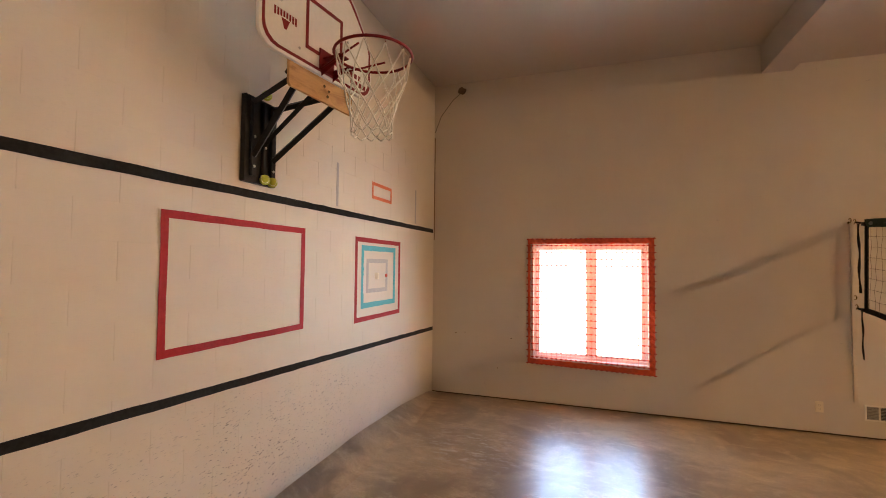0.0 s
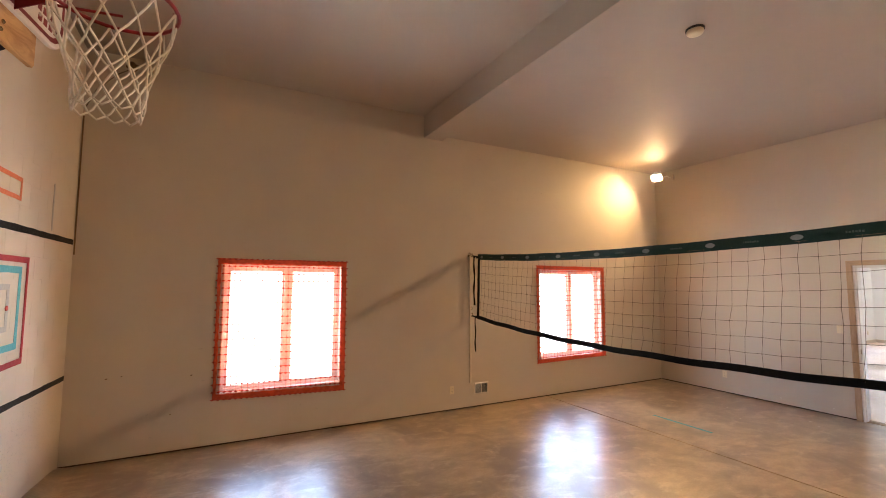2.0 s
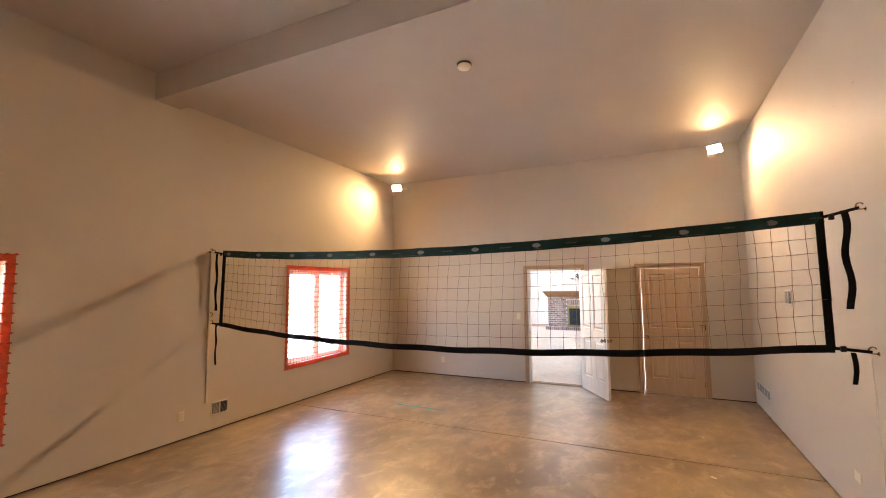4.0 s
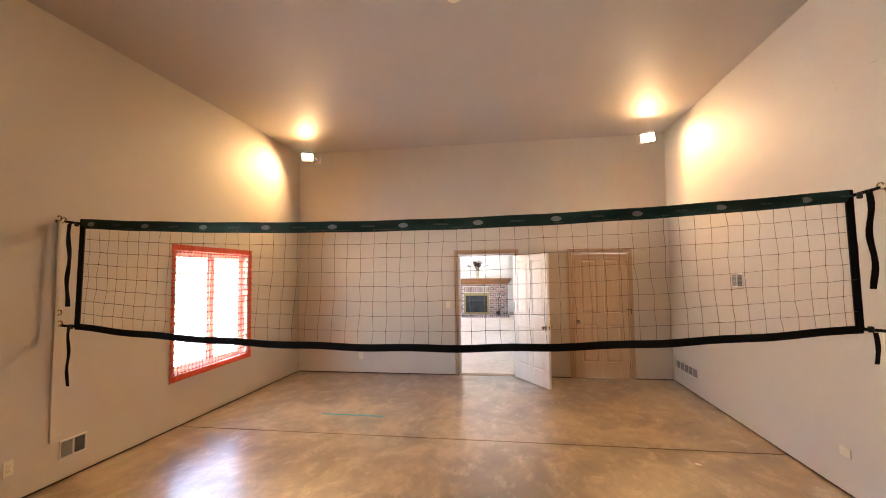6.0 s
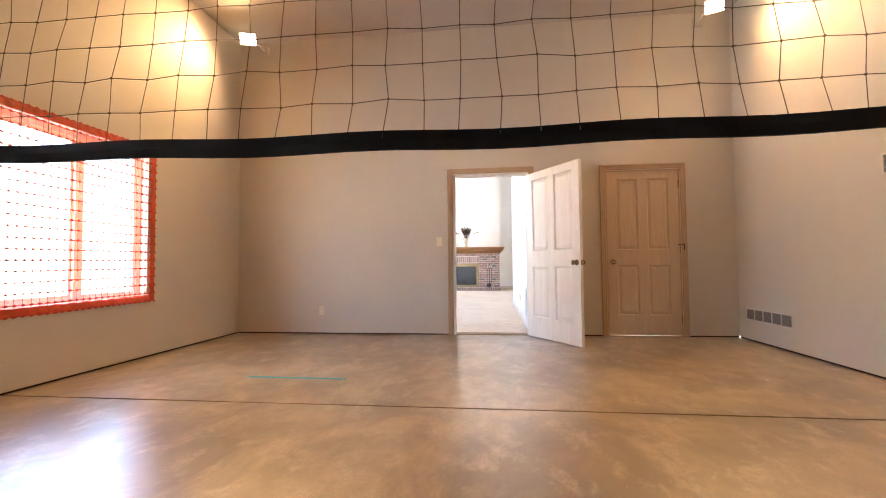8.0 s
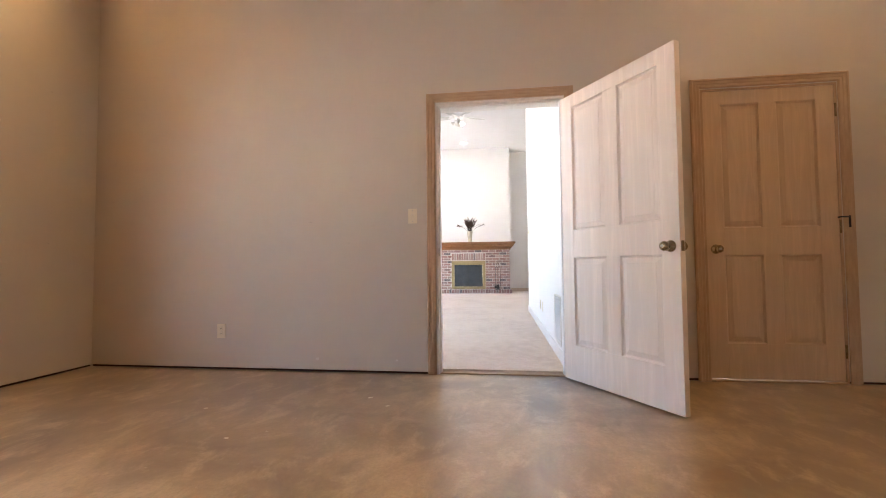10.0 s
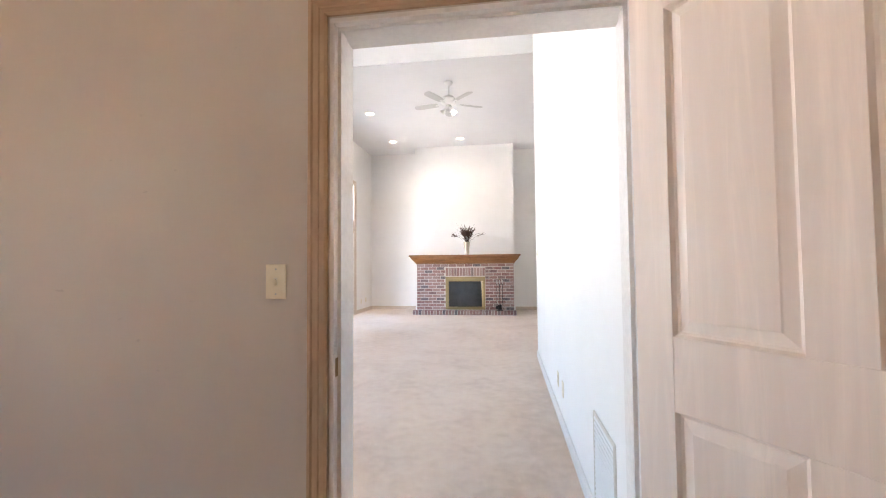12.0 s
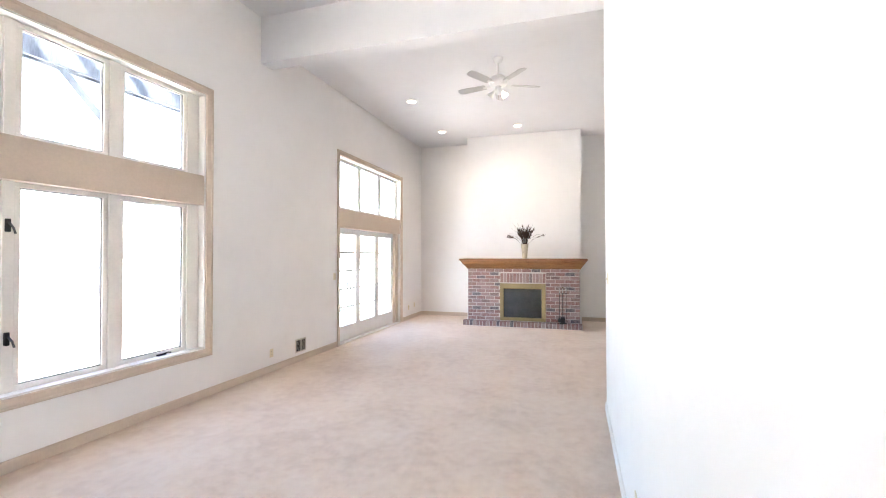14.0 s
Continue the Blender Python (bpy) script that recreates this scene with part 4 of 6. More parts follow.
# ---- basketball hoop ----
def hoop():
    root = thing("basketball_hoop", (BX, 2.18, 2.26), "wall-mounted basketball hoop with white board, red rim and white net", "basketball hoop")
    yaw = radians(-8)
    c = Vector((-2.0, 2.135, 0.04))
    n = Vector((math.cos(yaw), math.sin(yaw), 0))
    u = Vector((-n.y, n.x, 0))
    def P(a, z, w=0.0):
        return c + u * a + n * w + Vector((0, 0, z))
    m = Matrix(((u.x, 0, n.x, c.x), (u.y, 0, n.y, c.y), (0, 1, 0, c.z), (0, 0, 0, 1)))
    z0, z1 = 2.845, 3.50
    def outline(k, inset):
        hw, r = 0.48 - inset, 0.10
        pts = [(-hw + r, z0 + inset), (hw - r, z0 + inset)]
        pts += [(hw - r + r * math.sin(a), z0 + inset + r - r * math.cos(a)) for a in (0.4, 0.8, 1.2, 1.57)]
        pts += [(hw, z0 + 0.33), (hw - 0.02, z0 + 0.39)]
        arc = [(0.30 - inset * 0.6, z1 - 0.07 - inset), (0.25 - inset * 0.6, z1 - 0.025 - inset), (0.16, z1 - inset)]
        pts += arc + [(-a, b) for a, b in reversed(arc)]
        pts += [(-hw + 0.02, z0 + 0.39), (-hw, z0 + 0.33)]
        pts += [(-(hw - r + r * math.sin(a)), z0 + inset + r - r * math.cos(a)) for a in (1.57, 1.2, 0.8, 0.4)]
        return pts
    board = part("backboard", plate(outline(0, 0), 0.022, m, bevel=0.005), BOARD, root, "white fan-shaped backboard")
    def ring_trim(outer, inner, w, mt, nm, par):
        bm = bmesh.new()
        a = [[bm.verts.new(m @ Vector((x, z, w + d))) for x, z in pts] for pts in (outer, inner) for d in (0, 0.0015)]
        k = len(outer)
        for i in range(k):
            j = (i + 1) % k
            bm.faces.new((a[1][i], a[1][j], a[3][j], a[3][i]))
            bm.faces.new((a[0][i], a[0][j], a[1][j], a[1][i]))
            bm.faces.new((a[2][i], a[2][j], a[3][j], a[3][i]))
        return part(nm, bm, mt, par)
    ring_trim(outline(0, 0.018), outline(0, 0.036), 0.0222, REDP, "border_line", board)
    sq = [(-0.155, 2.955), (0.165, 2.955), (0.165, 3.27), (-0.155, 3.27)]
    sqi = [(-0.132, 2.978), (0.142, 2.978), (0.142, 3.247), (-0.132, 3.247)]
    ring_trim(sq, sqi, 0.0222, REDP, "target_square", board)
    mk = bmesh.new()
    for j in range(8):
        plate([(-0.385 + j * 0.021, 3.05 - 0.004 * abs(j - 3.5)), (-0.372 + j * 0.021, 3.05 - 0.004 * abs(j - 3.5)), (-0.372 + j * 0.021, 3.082), (-0.385 + j * 0.021, 3.082)], 0.001, m @ Matrix.Translation((0, 0, 0.0222)), bm=mk)
    plate([(-0.335, 3.04), (-0.315, 2.985), (-0.298, 2.985), (-0.275, 3.04)], 0.001, m @ Matrix.Translation((0, 0, 0.0222)), bm=mk)
    part("printed_mark", mk, REDP, board, "small red printed mark")
    mk = bmesh.new()
    for row in range(2):
        for j in range(4):
            plate([(0.20 + j * 0.043 + row * 0.05, 2.95 - row * 0.045), (0.228 + j * 0.043 + row * 0.05, 2.95 - row * 0.045), (0.232 + j * 0.043 + row * 0.05, 2.982 - row * 0.045), (0.204 + j * 0.043 + row * 0.05, 2.982 - row * 0.045)], 0.001, m @ Matrix.Translation((0, 0, 0.0222)), bm=mk)
    part("printed_words", mk, REDP, board, "red printed lettering bars")
    for a, z in ((-0.34, 3.13), (-0.2, 2.93), (0.22, 3.16), (0.26, 2.93)):
        bolt = lathe([(0.008, 0), (0.008, 0.004), (0.004, 0.006)], seg=10)
        bolt.transform(m @ Matrix.Translation((a, z, 0.022)))
        part("bolt", bolt, STEEL, board)
    # plywood mounting panel behind the board
    pl = part("plywood_panel", plate([(-0.25, 2.72), (-0.235, 2.705), (0.29, 2.70), (0.30, 2.715), (0.30, 3.05), (-0.25, 3.05)], 0.018, m @ Matrix.Translation((0, 0, -0.018)), bevel=0.002), PLY, root, "bare fir plywood mounting panel")
    for a, z in ((0.03, 2.80), (0.07, 2.78), (0.06, 2.745)):
        bolt = lathe([(0.009, 0), (0.009, 0.004), (0.005, 0.007)], seg=10)
        bolt.transform(m @ Matrix.Translation((a, z, 0.0)))
        part("bolt", bolt, BRASS, pl)
    # rim, plate and brace
    zc, R = 2.95, 0.222
    rc = P(0.02, zc, 0.022 + 0.13 + R)
    ringp = [(rc.x + R * math.cos(a), rc.y + R * math.sin(a), zc) for a in (i * 2 * math.pi / 40 for i in range(40))]
    rim = part("rim", tube(ringp, 0.0085, 8, closed=True), REDP, root, "red steel rim", smooth=True)
    pb = bmesh.new()
    box(-0.045, 0.085, zc - 0.075, zc + 0.055, 0.0225, 0.032, 0.003, bm=pb, m=m)
    box(-0.02, 0.06, zc - 0.006, zc + 0.004, 0.03, 0.165, 0.002, bm=pb, m=m)
    for a in (-0.03, 0.07):
        plate([(0, 0), (0.14, 0), (0, -0.07)], 0.004, Matrix(((n.x, 0, u.x, P(a, 0, 0.03).x), (n.y, 0, u.y, P(a, 0, 0.03).y), (0, 1, 0, zc - 0.003), (0, 0, 0, 1))), bm=pb)
    part("rim_bracket", pb, REDP, root, "red steel rim bracket")
    br = bmesh.new()
    for a in (-0.03, 0.07):
        tube([P(a, zc - 0.07, 0.03), P(a + (0.10 if a > 0 else -0.06), zc - 0.012, 0.022 + 0.13 + R * 0.9)], 0.006, 6, bm=br)
    part("brace", br, REDP, root)
    hk = bmesh.new()
    for k in range(12):
        a = (k + 0.5) * 2 * math.pi / 12
        tube([(rc.x + R * math.cos(a), rc.y + R * math.sin(a), zc - 0.004), (rc.x + (R - 0.004) * math.cos(a), rc.y + (R - 0.004) * math.sin(a), zc - 0.022), (rc.x + (R - 0.012) * math.cos(a), rc.y + (R - 0.012) * math.sin(a), zc - 0.014)], 0.0022, 5, bm=hk)
    part("net_hooks", hk, REDP, rim)
    # woven cord net: crossing strands that narrow towards the open hem
    nb = bmesh.new()
    levels = [(0.0, R - 0.006), (0.11, R - 0.022), (0.185, R - 0.052), (0.255, R - 0.078), (0.32, R - 0.095), (0.375, R - 0.104), (0.43, R - 0.106)]
    rq = random.Random(11)
    jig = {(l, k): (rq.uniform(-0.008, 0.008), rq.uniform(-0.008, 0.008)) for l in range(7) for k in range(24)}
    def at(l, k):
        d, r = levels[l]
        k %= 24
        a = k * 2 * math.pi / 24 + math.pi / 12
        j = jig[l, k]
        return Vector((rc.x + (r + j[0]) * math.cos(a), rc.y + (r + j[0]) * math.sin(a), zc - 0.02 - d + j[1]))
    for k in range(0, 24, 2):
        for sgn in (1, -1):
            pts = [at(0, k)]
            kk = k
            for l in range(1, 7):
                kk += sgn
                pts.append(at(l, kk))
            fine = []
            for i in range(len(pts) - 1):
                fine += [pts[i], (pts[i] + pts[i + 1]) / 2 + Vector((rq.uniform(-0.003, 0.003), rq.uniform(-0.003, 0.003), -0.004))]
            fine.append(pts[-1])
            tube(fine, 0.0044, 5, bm=nb)
    for k in range(0, 24, 2):
        a, b = at(6, k), at(6, k + 2)
        tube([a, (a + b) / 2 - Vector((0, 0, 0.022)), b], 0.0044, 5, bm=nb)
    part("net", nb, NYLON, root, "white nylon cord net", smooth=True)
    # black wall board, channel and folding arms
    mount = part("wall_board", box(BX + 0.002, BX + 0.040, 2.045, 2.330, 2.262, 2.815, 0.003), BLACKM, root, "black painted mounting board")
    for y in (2.10, 2.20, 2.275):
        part("channel", box(BX + 0.040, BX + 0.065, y - 0.016, y + 0.016, 2.30, 2.80, 0.003), BLACKM, root)
    for y, zz in ((2.10, 2.36), (2.10, 2.55), (2.275, 2.36), (2.275, 2.45), (2.2, 2.5)):
        bl = lathe([(0.009, 0), (0.009, 0.005), (0.004, 0.008)], seg=8)
        bl.transform(Matrix.Translation((BX + 0.065, y, zz)) @ Matrix.Rotation(math.pi / 2, 4, "Y"))
        part("bolt", bl, STEEL, mount)
    for y, a in ((2.10, -0.17), (2.275, 0.17)):
        e = P(a, 2.80, -0.03)
        e2 = P(a, 2.745, -0.03)
        part("upper_arm", tube([(BX + 0.06, y, 2.775), e], 0.022, 4), BLACKM, root)
        part("lower_arm", tube([(BX + 0.06, y, 2.43), e2], 0.022, 4), BLACKM, root)
    part("cross_bar", tube([P(-0.24, 2.79, -0.03), P(0.26, 2.79, -0.03)], 0.018, 4), BLACKM, root)
    part("strut", tube([(BX + 0.06, 2.19, 2.52), P(0.0, 2.77, -0.035)], 0.019, 4), BLACKM, root)
    return root
hoop()
def tennis_ball(x, y, z):
    bm = bmesh.new()
    bmesh.ops.create_icosphere(bm, subdivisions=3, radius=0.033)
    bm.transform(Matrix.Translation((x, y, z)))
    root = thing("tennis_ball", (x, y, z - 0.033), "yellow-green tennis ball wedged on the hoop bracket", "tennis ball", "balls on the bracket")
    part("felt", bm, TENNIS, root, smooth=True)
    seam = [Vector((math.cos(t) * 0.9 + 0.25 * math.cos(3 * t), math.sin(t) * 0.9 - 0.25 * math.sin(3 * t), 0.75 * math.sin(2 * t))).normalized() * 0.0332 + Vector((x, y, z)) for t in (i * 2 * math.pi / 40 for i in range(40))]
    part("seam", tube(seam, 0.0012, 5, closed=True), NYLON, root)
for p in ((BX + 0.073, 2.19, 2.29), (BX + 0.071, 2.262, 2.285), (BX + 0.09, 2.17, 2.835)):
    tennis_ball(*p)

# ---- tape on the block wall ----
TAPE_X = BX + 0.0035
def tape(name, pts, wide, material, root, label=""):
    """Tape strip in the y, z plane of the block wall along (y, z) points."""
    rq = random.Random(int(abs(pts[0][0] * 100)) + len(pts))
    bm, prev = bmesh.new(), None
    (ya, za), (yb, zb) = pts
    L = math.hypot(yb - ya, zb - za)
    n = max(4, int(L / 0.12))
    ty, tz = (yb - ya) / L, (zb - za) / L
    for i in range(n + 1):
        f = i / n
        y, z = ya + (yb - ya) * f, za + (zb - za) * f
        h = wide / 2 + rq.uniform(-0.0015, 0.0015)
        o = rq.uniform(-0.0015, 0.0015)
        ring = [bm.verts.new((TAPE_X + d, y - tz * (s * h + o), z + ty * (s * h + o))) for d, s in ((0, -1), (0.001, -1), (0.001, 1), (0, 1))]
        if prev:
            for k in range(4):
                bm.faces.new((prev[k], prev[(k + 1) % 4], ring[(k + 1) % 4], ring[k]))
        else:
            bm.faces.new(ring)
        prev = ring
    bm.faces.new(prev)
    return part(name, bm, material, root, label)
def tape_box(name, y0, y1, z0, z1, w, material, label, ws=None):
    root = thing(name, (BX, (y0 + y1) / 2, z0), label, "tape marking", "tape targets on the block wall")
    ws = ws or w
    tape("tape_strip", ((y0, z1 - w / 2), (y1, z1 - w / 2)), w, material, root)
    tape("tape_strip", ((y0, z0 + w / 2), (y1, z0 + w / 2)), w, material, root)
    tape("tape_strip", ((y0 + ws / 2, z0 + w), (y0 + ws / 2, z1 - w)), ws, material, root)
    tape("tape_strip", ((y1 - ws / 2, z0 + w), (y1 - ws / 2, z1 - w)), ws, material, root)
    return root
tape_box("tape_goal", 1.535, 2.72, 1.255, 2.02, 0.042, RED_TAPE, "large red tape rectangle stuck on painted blocks", 0.046)
tape_box("tape_target", 3.475, 4.49, 1.20, 2.01, 0.045, RED_TAPE, "red tape target rectangle on painted blocks")
tape_box("tape_target_inner", 3.595, 4.36, 1.325, 1.935, 0.050, BLUE_TAPE, "blue tape rectangle inside the red target")
tape_box("tape_bullseye", 3.695, 4.165, 1.468, 1.805, 0.040, GREY_TAPE, "silver tape rectangle inside the blue target", 0.045)
tape_box("tape_small", 3.785, 4.24, 2.415, 2.585, 0.032, ORANGE_TAPE, "small orange tape rectangle above the black line")
for nm, y0, za, y1, zb, w, lb in (("black_line", RY + 0.02, 2.17, WY - 0.03, 2.225, 0.052, "black tape line across the block wall"), ("black_line", RY + 0.02, 1.115, WY - 0.01, 0.875, 0.048, "black tape line running low across the block wall")):
    root = thing(nm, (BX, (y0 + y1) / 2, za), lb, "tape marking", "black lines on the block wall")
    tape("tape_strip", ((y0, za), (y1, zb)), w, BLACK_TAPE, root)
for y, z0, z1 in ((3.155, 2.25, 2.63), (4.94, 2.27, 2.69)):
    root = thing("grey_strip", (BX, y, z0), "short upright silver tape strip above the black line", "tape marking", "grey strips")
    tape("tape_strip", ((y, z0), (y, z1)), 0.034, GREY_TAPE, root)
root = thing("clear_tape", (BX, 3.66, 1.47), "glossy clear tape strip beside the silver target", "tape marking")
tape("tape_strip", ((3.66, 1.47), (3.66, 1.81)), 0.05, CLEAR_TAPE, root)
root = thing("paper_scrap", (BX, 3.9, 1.6), "curled paper scrap taped at the bullseye", "paper")
scrap = bmesh.new()
prev = None
for i in range(9):
    a = i / 8
    v = [scrap.verts.new((TAPE_X + 0.002 + 0.02 * math.sin(a * math.pi), 3.87 + 0.09 * a, z)) for z in (1.60, 1.665)]
    if prev:
        scrap.faces.new((prev[0], prev[1], v[1], v[0]))
    prev = v
bmesh.ops.solidify(scrap, geom=scrap.faces[:], thickness=0.001)
part("sheet", scrap, ALMOND, root)
mk = bmesh.new()
bmesh.ops.create_icosphere(mk, subdivisions=2, radius=0.02, matrix=Matrix.Translation((TAPE_X + 0.004, 4.13, 1.635)) @ Matrix.Diagonal((0.2, 1.4, 1, 1)))
solo("marker_dot", mk, MARKER, "red blotch stuck beside the silver tape", "sticker", smooth=True)

# ---- small fixtures of the sports room ----
def wall_plate(name, m, w, h, kind, label, cat):
    """Switch or socket plate in m's u, v plane, centred."""
    root = thing(name, m, label, cat)
    part("plate", box(-w / 2, w / 2, -h / 2, h / 2, 0, 0.006, 0.0025, m=m, segs=2), ALMOND, root)
    if kind == "switch":
        part("toggle", box(-0.005, 0.005, -0.011, 0.011, 0.0055, 0.016, 0.002, m=m @ Matrix.Rotation(0.25, 4, "X")), ALMOND, root)
        part("toggle_slot", box(-0.006, 0.006, -0.013, 0.013, 0.0055, 0.0064, m=m), REGISTER, root)
    elif kind == "socket":
        for v in (-0.021, 0.021):
            part("socket_face", box(-0.016, 0.016, v - 0.014, v + 0.014, 0.0055, 0.008, 0.002, m=m), ALMOND, root)
            for u in (-0.006, 0.006):
                part("slot", box(u - 0.001, u + 0.001, v - 0.004, v + 0.005, 0.0078, 0.0086, m=m), DARKS, root)
    for v in ((-0.041, 0.041) if kind == "switch" else (0,)):
        part("screw", box(-0.003, 0.003, v - 0.003, v + 0.003, 0.0055, 0.0072, 0.001, m=m), STEEL, root)
    return root
wall_plate("light_switch", plane_x(DX, 2.85, 1.21), 0.072, 0.115, "switch", "almond toggle light switch beside the doorway", "light switch")
wall_plate("wall_outlet", plane_x(DX, 4.44, 0.31), 0.072, 0.115, "socket", "almond duplex wall outlet low on the wall", "outlet")
wall_plate("wall_outlet", plane_y(1.872, WY, 0.285), 0.072, 0.115, "socket", "almond duplex wall outlet near the net hooks", "outlet")
wall_plate("wall_outlet", plane_y_in(2.89, RY, 0.33), 0.115, 0.072, "blank", "almond cover plate low on the wall", "outlet")

def register(name, m, w, h, cells, label, dark_cells=(), louvers=9, slat=SLAT):
    """Wall grille with cells of louvres in m's u, v plane."""
    root = thing(name, m, label, "air vent")
    fr = 0.016
    fm = moulding(w - 2 * fr, h - 2 * fr, [(-0.001, 0), (-0.001, 0.006), (0.004, 0.009), (fr - 0.003, 0.006), (fr, 0.001), (fr, 0)], m @ Matrix.Translation((fr, fr, 0)), "LTRB")
    part("frame", fm, REGISTER, root)
    part("backing", box(fr, w - fr, fr, h - fr, 0.0005, 0.0015, m=m), DARKS, root)
    cw = (w - 2 * fr) / cells
    for c in range(cells):
        if c:
            part("divider", box(fr + c * cw - 0.008, fr + c * cw + 0.008, fr, h - fr, 0.001, 0.008, m=m), REGISTER, root)
        for k in range(louvers):
            v = fr + (h - 2 * fr) * (k + 0.5) / louvers
            tilt = 0.9 if c in dark_cells else -0.5
            lm = m @ Matrix.Translation((0, v, 0.005)) @ Matrix.Rotation(tilt, 4, "X")
            part("slat", box(fr + c * cw + 0.004, fr + (c + 1) * cw - 0.004, -0.006, 0.006, -0.0006, 0.0006, m=lm), slat, root)
    return root
register("wall_register", plane_y(2.255, WY, 0.185), 0.245, 0.165, 2, "beige two-bank wall register near the floor", (1,))
register("return_grille", plane_y_in(5.575, RY, 0.235), 0.79, 0.145, 5, "long beige return air grille near the floor", (), 8)
register("wall_register", plane_y_in(4.265, RY, 1.55), 0.255, 0.165, 2, "beige two-bank wall register at head height", (0,))

sd = thing("smoke_detector", (2.37, 2.17, H_RIGHT), "round almond smoke detector on the ceiling", "smoke detector")
part("base", lathe([(0.075, 0), (0.075, -0.012), (0.07, -0.016)], (2.37, 2.17, H_RIGHT), 28), DARKS, sd, "dark mounting base", smooth=True)
part("cover", lathe([(0.066, -0.014), (0.068, -0.03), (0.058, -0.046), (0.03, -0.052), (0.001, -0.052)], (2.37, 2.17, H_RIGHT), 28), ALMOND, sd, smooth=True)

def flood(at):
    x, y, z = at
    root = thing("flood_light", (DX, y, z), "lit white flood lamp on a bracket in the wall corner", "flood light", "corner flood lamps")
    part("junction_box", box(DX - 0.05, DX - 0.0005, y - 0.055, y + 0.055, z - 0.02, z + 0.09, 0.006), GYM_WALL, root)
    part("arm", tube([(DX - 0.045, y, z + 0.03), (DX - 0.16, y, z + 0.05), (DX - 0.24, y, z + 0.02)], 0.011, 8), WHITE, root, smooth=True)
    aim = look((x, y, z), (x - 3.0, y + (2.75 - y) * 0.42, z - 3.2))
    hb = bmesh.new()
    back = [hb.verts.new(aim @ Vector(p)) for p in ((-0.06, -0.04, 0.10), (0.06, -0.04, 0.10), (0.06, 0.04, 0.10), (-0.06, 0.04, 0.10))]
    mid = [hb.verts.new(aim @ Vector(p)) for p in ((-0.10, -0.075, -0.035), (0.10, -0.075, -0.035), (0.10, 0.075, -0.035), (-0.10, 0.075, -0.035))]
    inn = [hb.verts.new(aim @ Vector(p)) for p in ((-0.09, -0.065, -0.033), (0.09, -0.065, -0.033), (0.09, 0.065, -0.033), (-0.09, 0.065, -0.033))]
    deep = [hb.verts.new(aim @ Vector(p)) for p in ((-0.088, -0.063, 0.024), (0.088, -0.063, 0.024), (0.088, 0.063, 0.024), (-0.088, 0.063, 0.024))]
    hb.faces.new(back)
    for a, c in ((back, mid), (mid, inn), (inn, deep)):
        for k in range(4):
            hb.faces.new((a[k], a[(k + 1) % 4], c[(k + 1) % 4], c[k]))
    part("housing", hb, WHITE, root)
    part("lens", box(-0.087, 0.087, -0.062, 0.062, 0.014, 0.022, 0.003, m=aim), FLOOD_GLASS, root, "glowing lens")
flood(FLOOD_L)
flood(FLOOD_R)

# marks left on floor and walls
def floor_tape(x0, y0, x1, y1, w, mt, label):
    bm = bmesh.new()
    L = math.hypot(x1 - x0, y1 - y0)
    ox, oy = -(y1 - y0) / L * w / 2, (x1 - x0) / L * w / 2
    rq = random.Random(5)
    prev = None
    for i in range(13):
        f = i / 12
        k = 1 + rq.uniform(-0.06, 0.06)
        c = (x0 + (x1 - x0) * f, y0 + (y1 - y0) * f)
        ring = [bm.verts.new((c[0] - ox * k, c[1] - oy * k, 0.0005)), bm.verts.new((c[0] + ox * k, c[1] + oy * k, 0.0005)), bm.verts.new((c[0] + ox * k, c[1] + oy * k, 0.0016)), bm.verts.new((c[0] - ox * k, c[1] - oy * k, 0.0016))]
        if prev:
            for j in range(4):
                bm.faces.new((prev[j], prev[(j + 1) % 4], ring[(j + 1) % 4], ring[j]))
        else:
            bm.faces.new(ring)
        prev = ring
    bm.faces.new(prev)
    solo("floor_tape", bm, mt, label, "floor tape")
floor_tape(4.285, 4.16, 4.275, 3.335, 0.042, BLUE_TAPE, "faded blue tape line on the concrete floor")
rq = random.Random(21)
for x, y, s in ((3.33, 0.12, 0.035), (2.55, 0.55, 0.02), (1.9, 2.25, 0.012), (5.9, 3.0, 0.02), (5.75, 2.85, 0.015), (5.2, 3.5, 0.012), (4.5, 0.1, 0.018), (5.6, 3.9, 0.014)):
    pts = [(s * (1 + rq.uniform(-0.4, 0.3)) * math.cos(a), s * 0.6 * (1 + rq.uniform(-0.4, 0.3)) * math.sin(a)) for a in (i * math.pi / 4 for i in range(8))]
    solo("paint_chip", plate(pts, 0.0012, pose(x, y, 0.0004, 0, 0, rq.uniform(0, 180))), MARKER if s == 0.012 and x < 2 else NYLON, "tiny stray chip lying on the concrete", "chip", "chips on the floor")
nub = bmesh.new()
bmesh.ops.create_icosphere(nub, subdivisions=3, radius=0.06, matrix=Matrix.Translation((-2.12, WY - 0.004, 4.18)) @ Matrix.Diagonal((1.0, 0.35, 0.9, 1)))
for v in nub.verts:
    v.co += Vector((1, 0, 1)) * 0.018 * noise.noise(v.co * 18)
    v.co.y = min(v.co.y, WY - 0.001)
solo("foam_patch", nub, PUTTY, "small brown foam patch under the ceiling corner", "foam patch", smooth=True)
wire = tube([(BX + 0.012, WY - 0.01, 3.62), (-2.42, WY - 0.008, 3.85), (-2.25, WY - 0.008, 4.06), (-2.14, WY - 0.01, 4.14)], 0.004, 6)
solo("loose_wire", wire, CORD, "thin brown wire running to the ceiling corner", "wire")
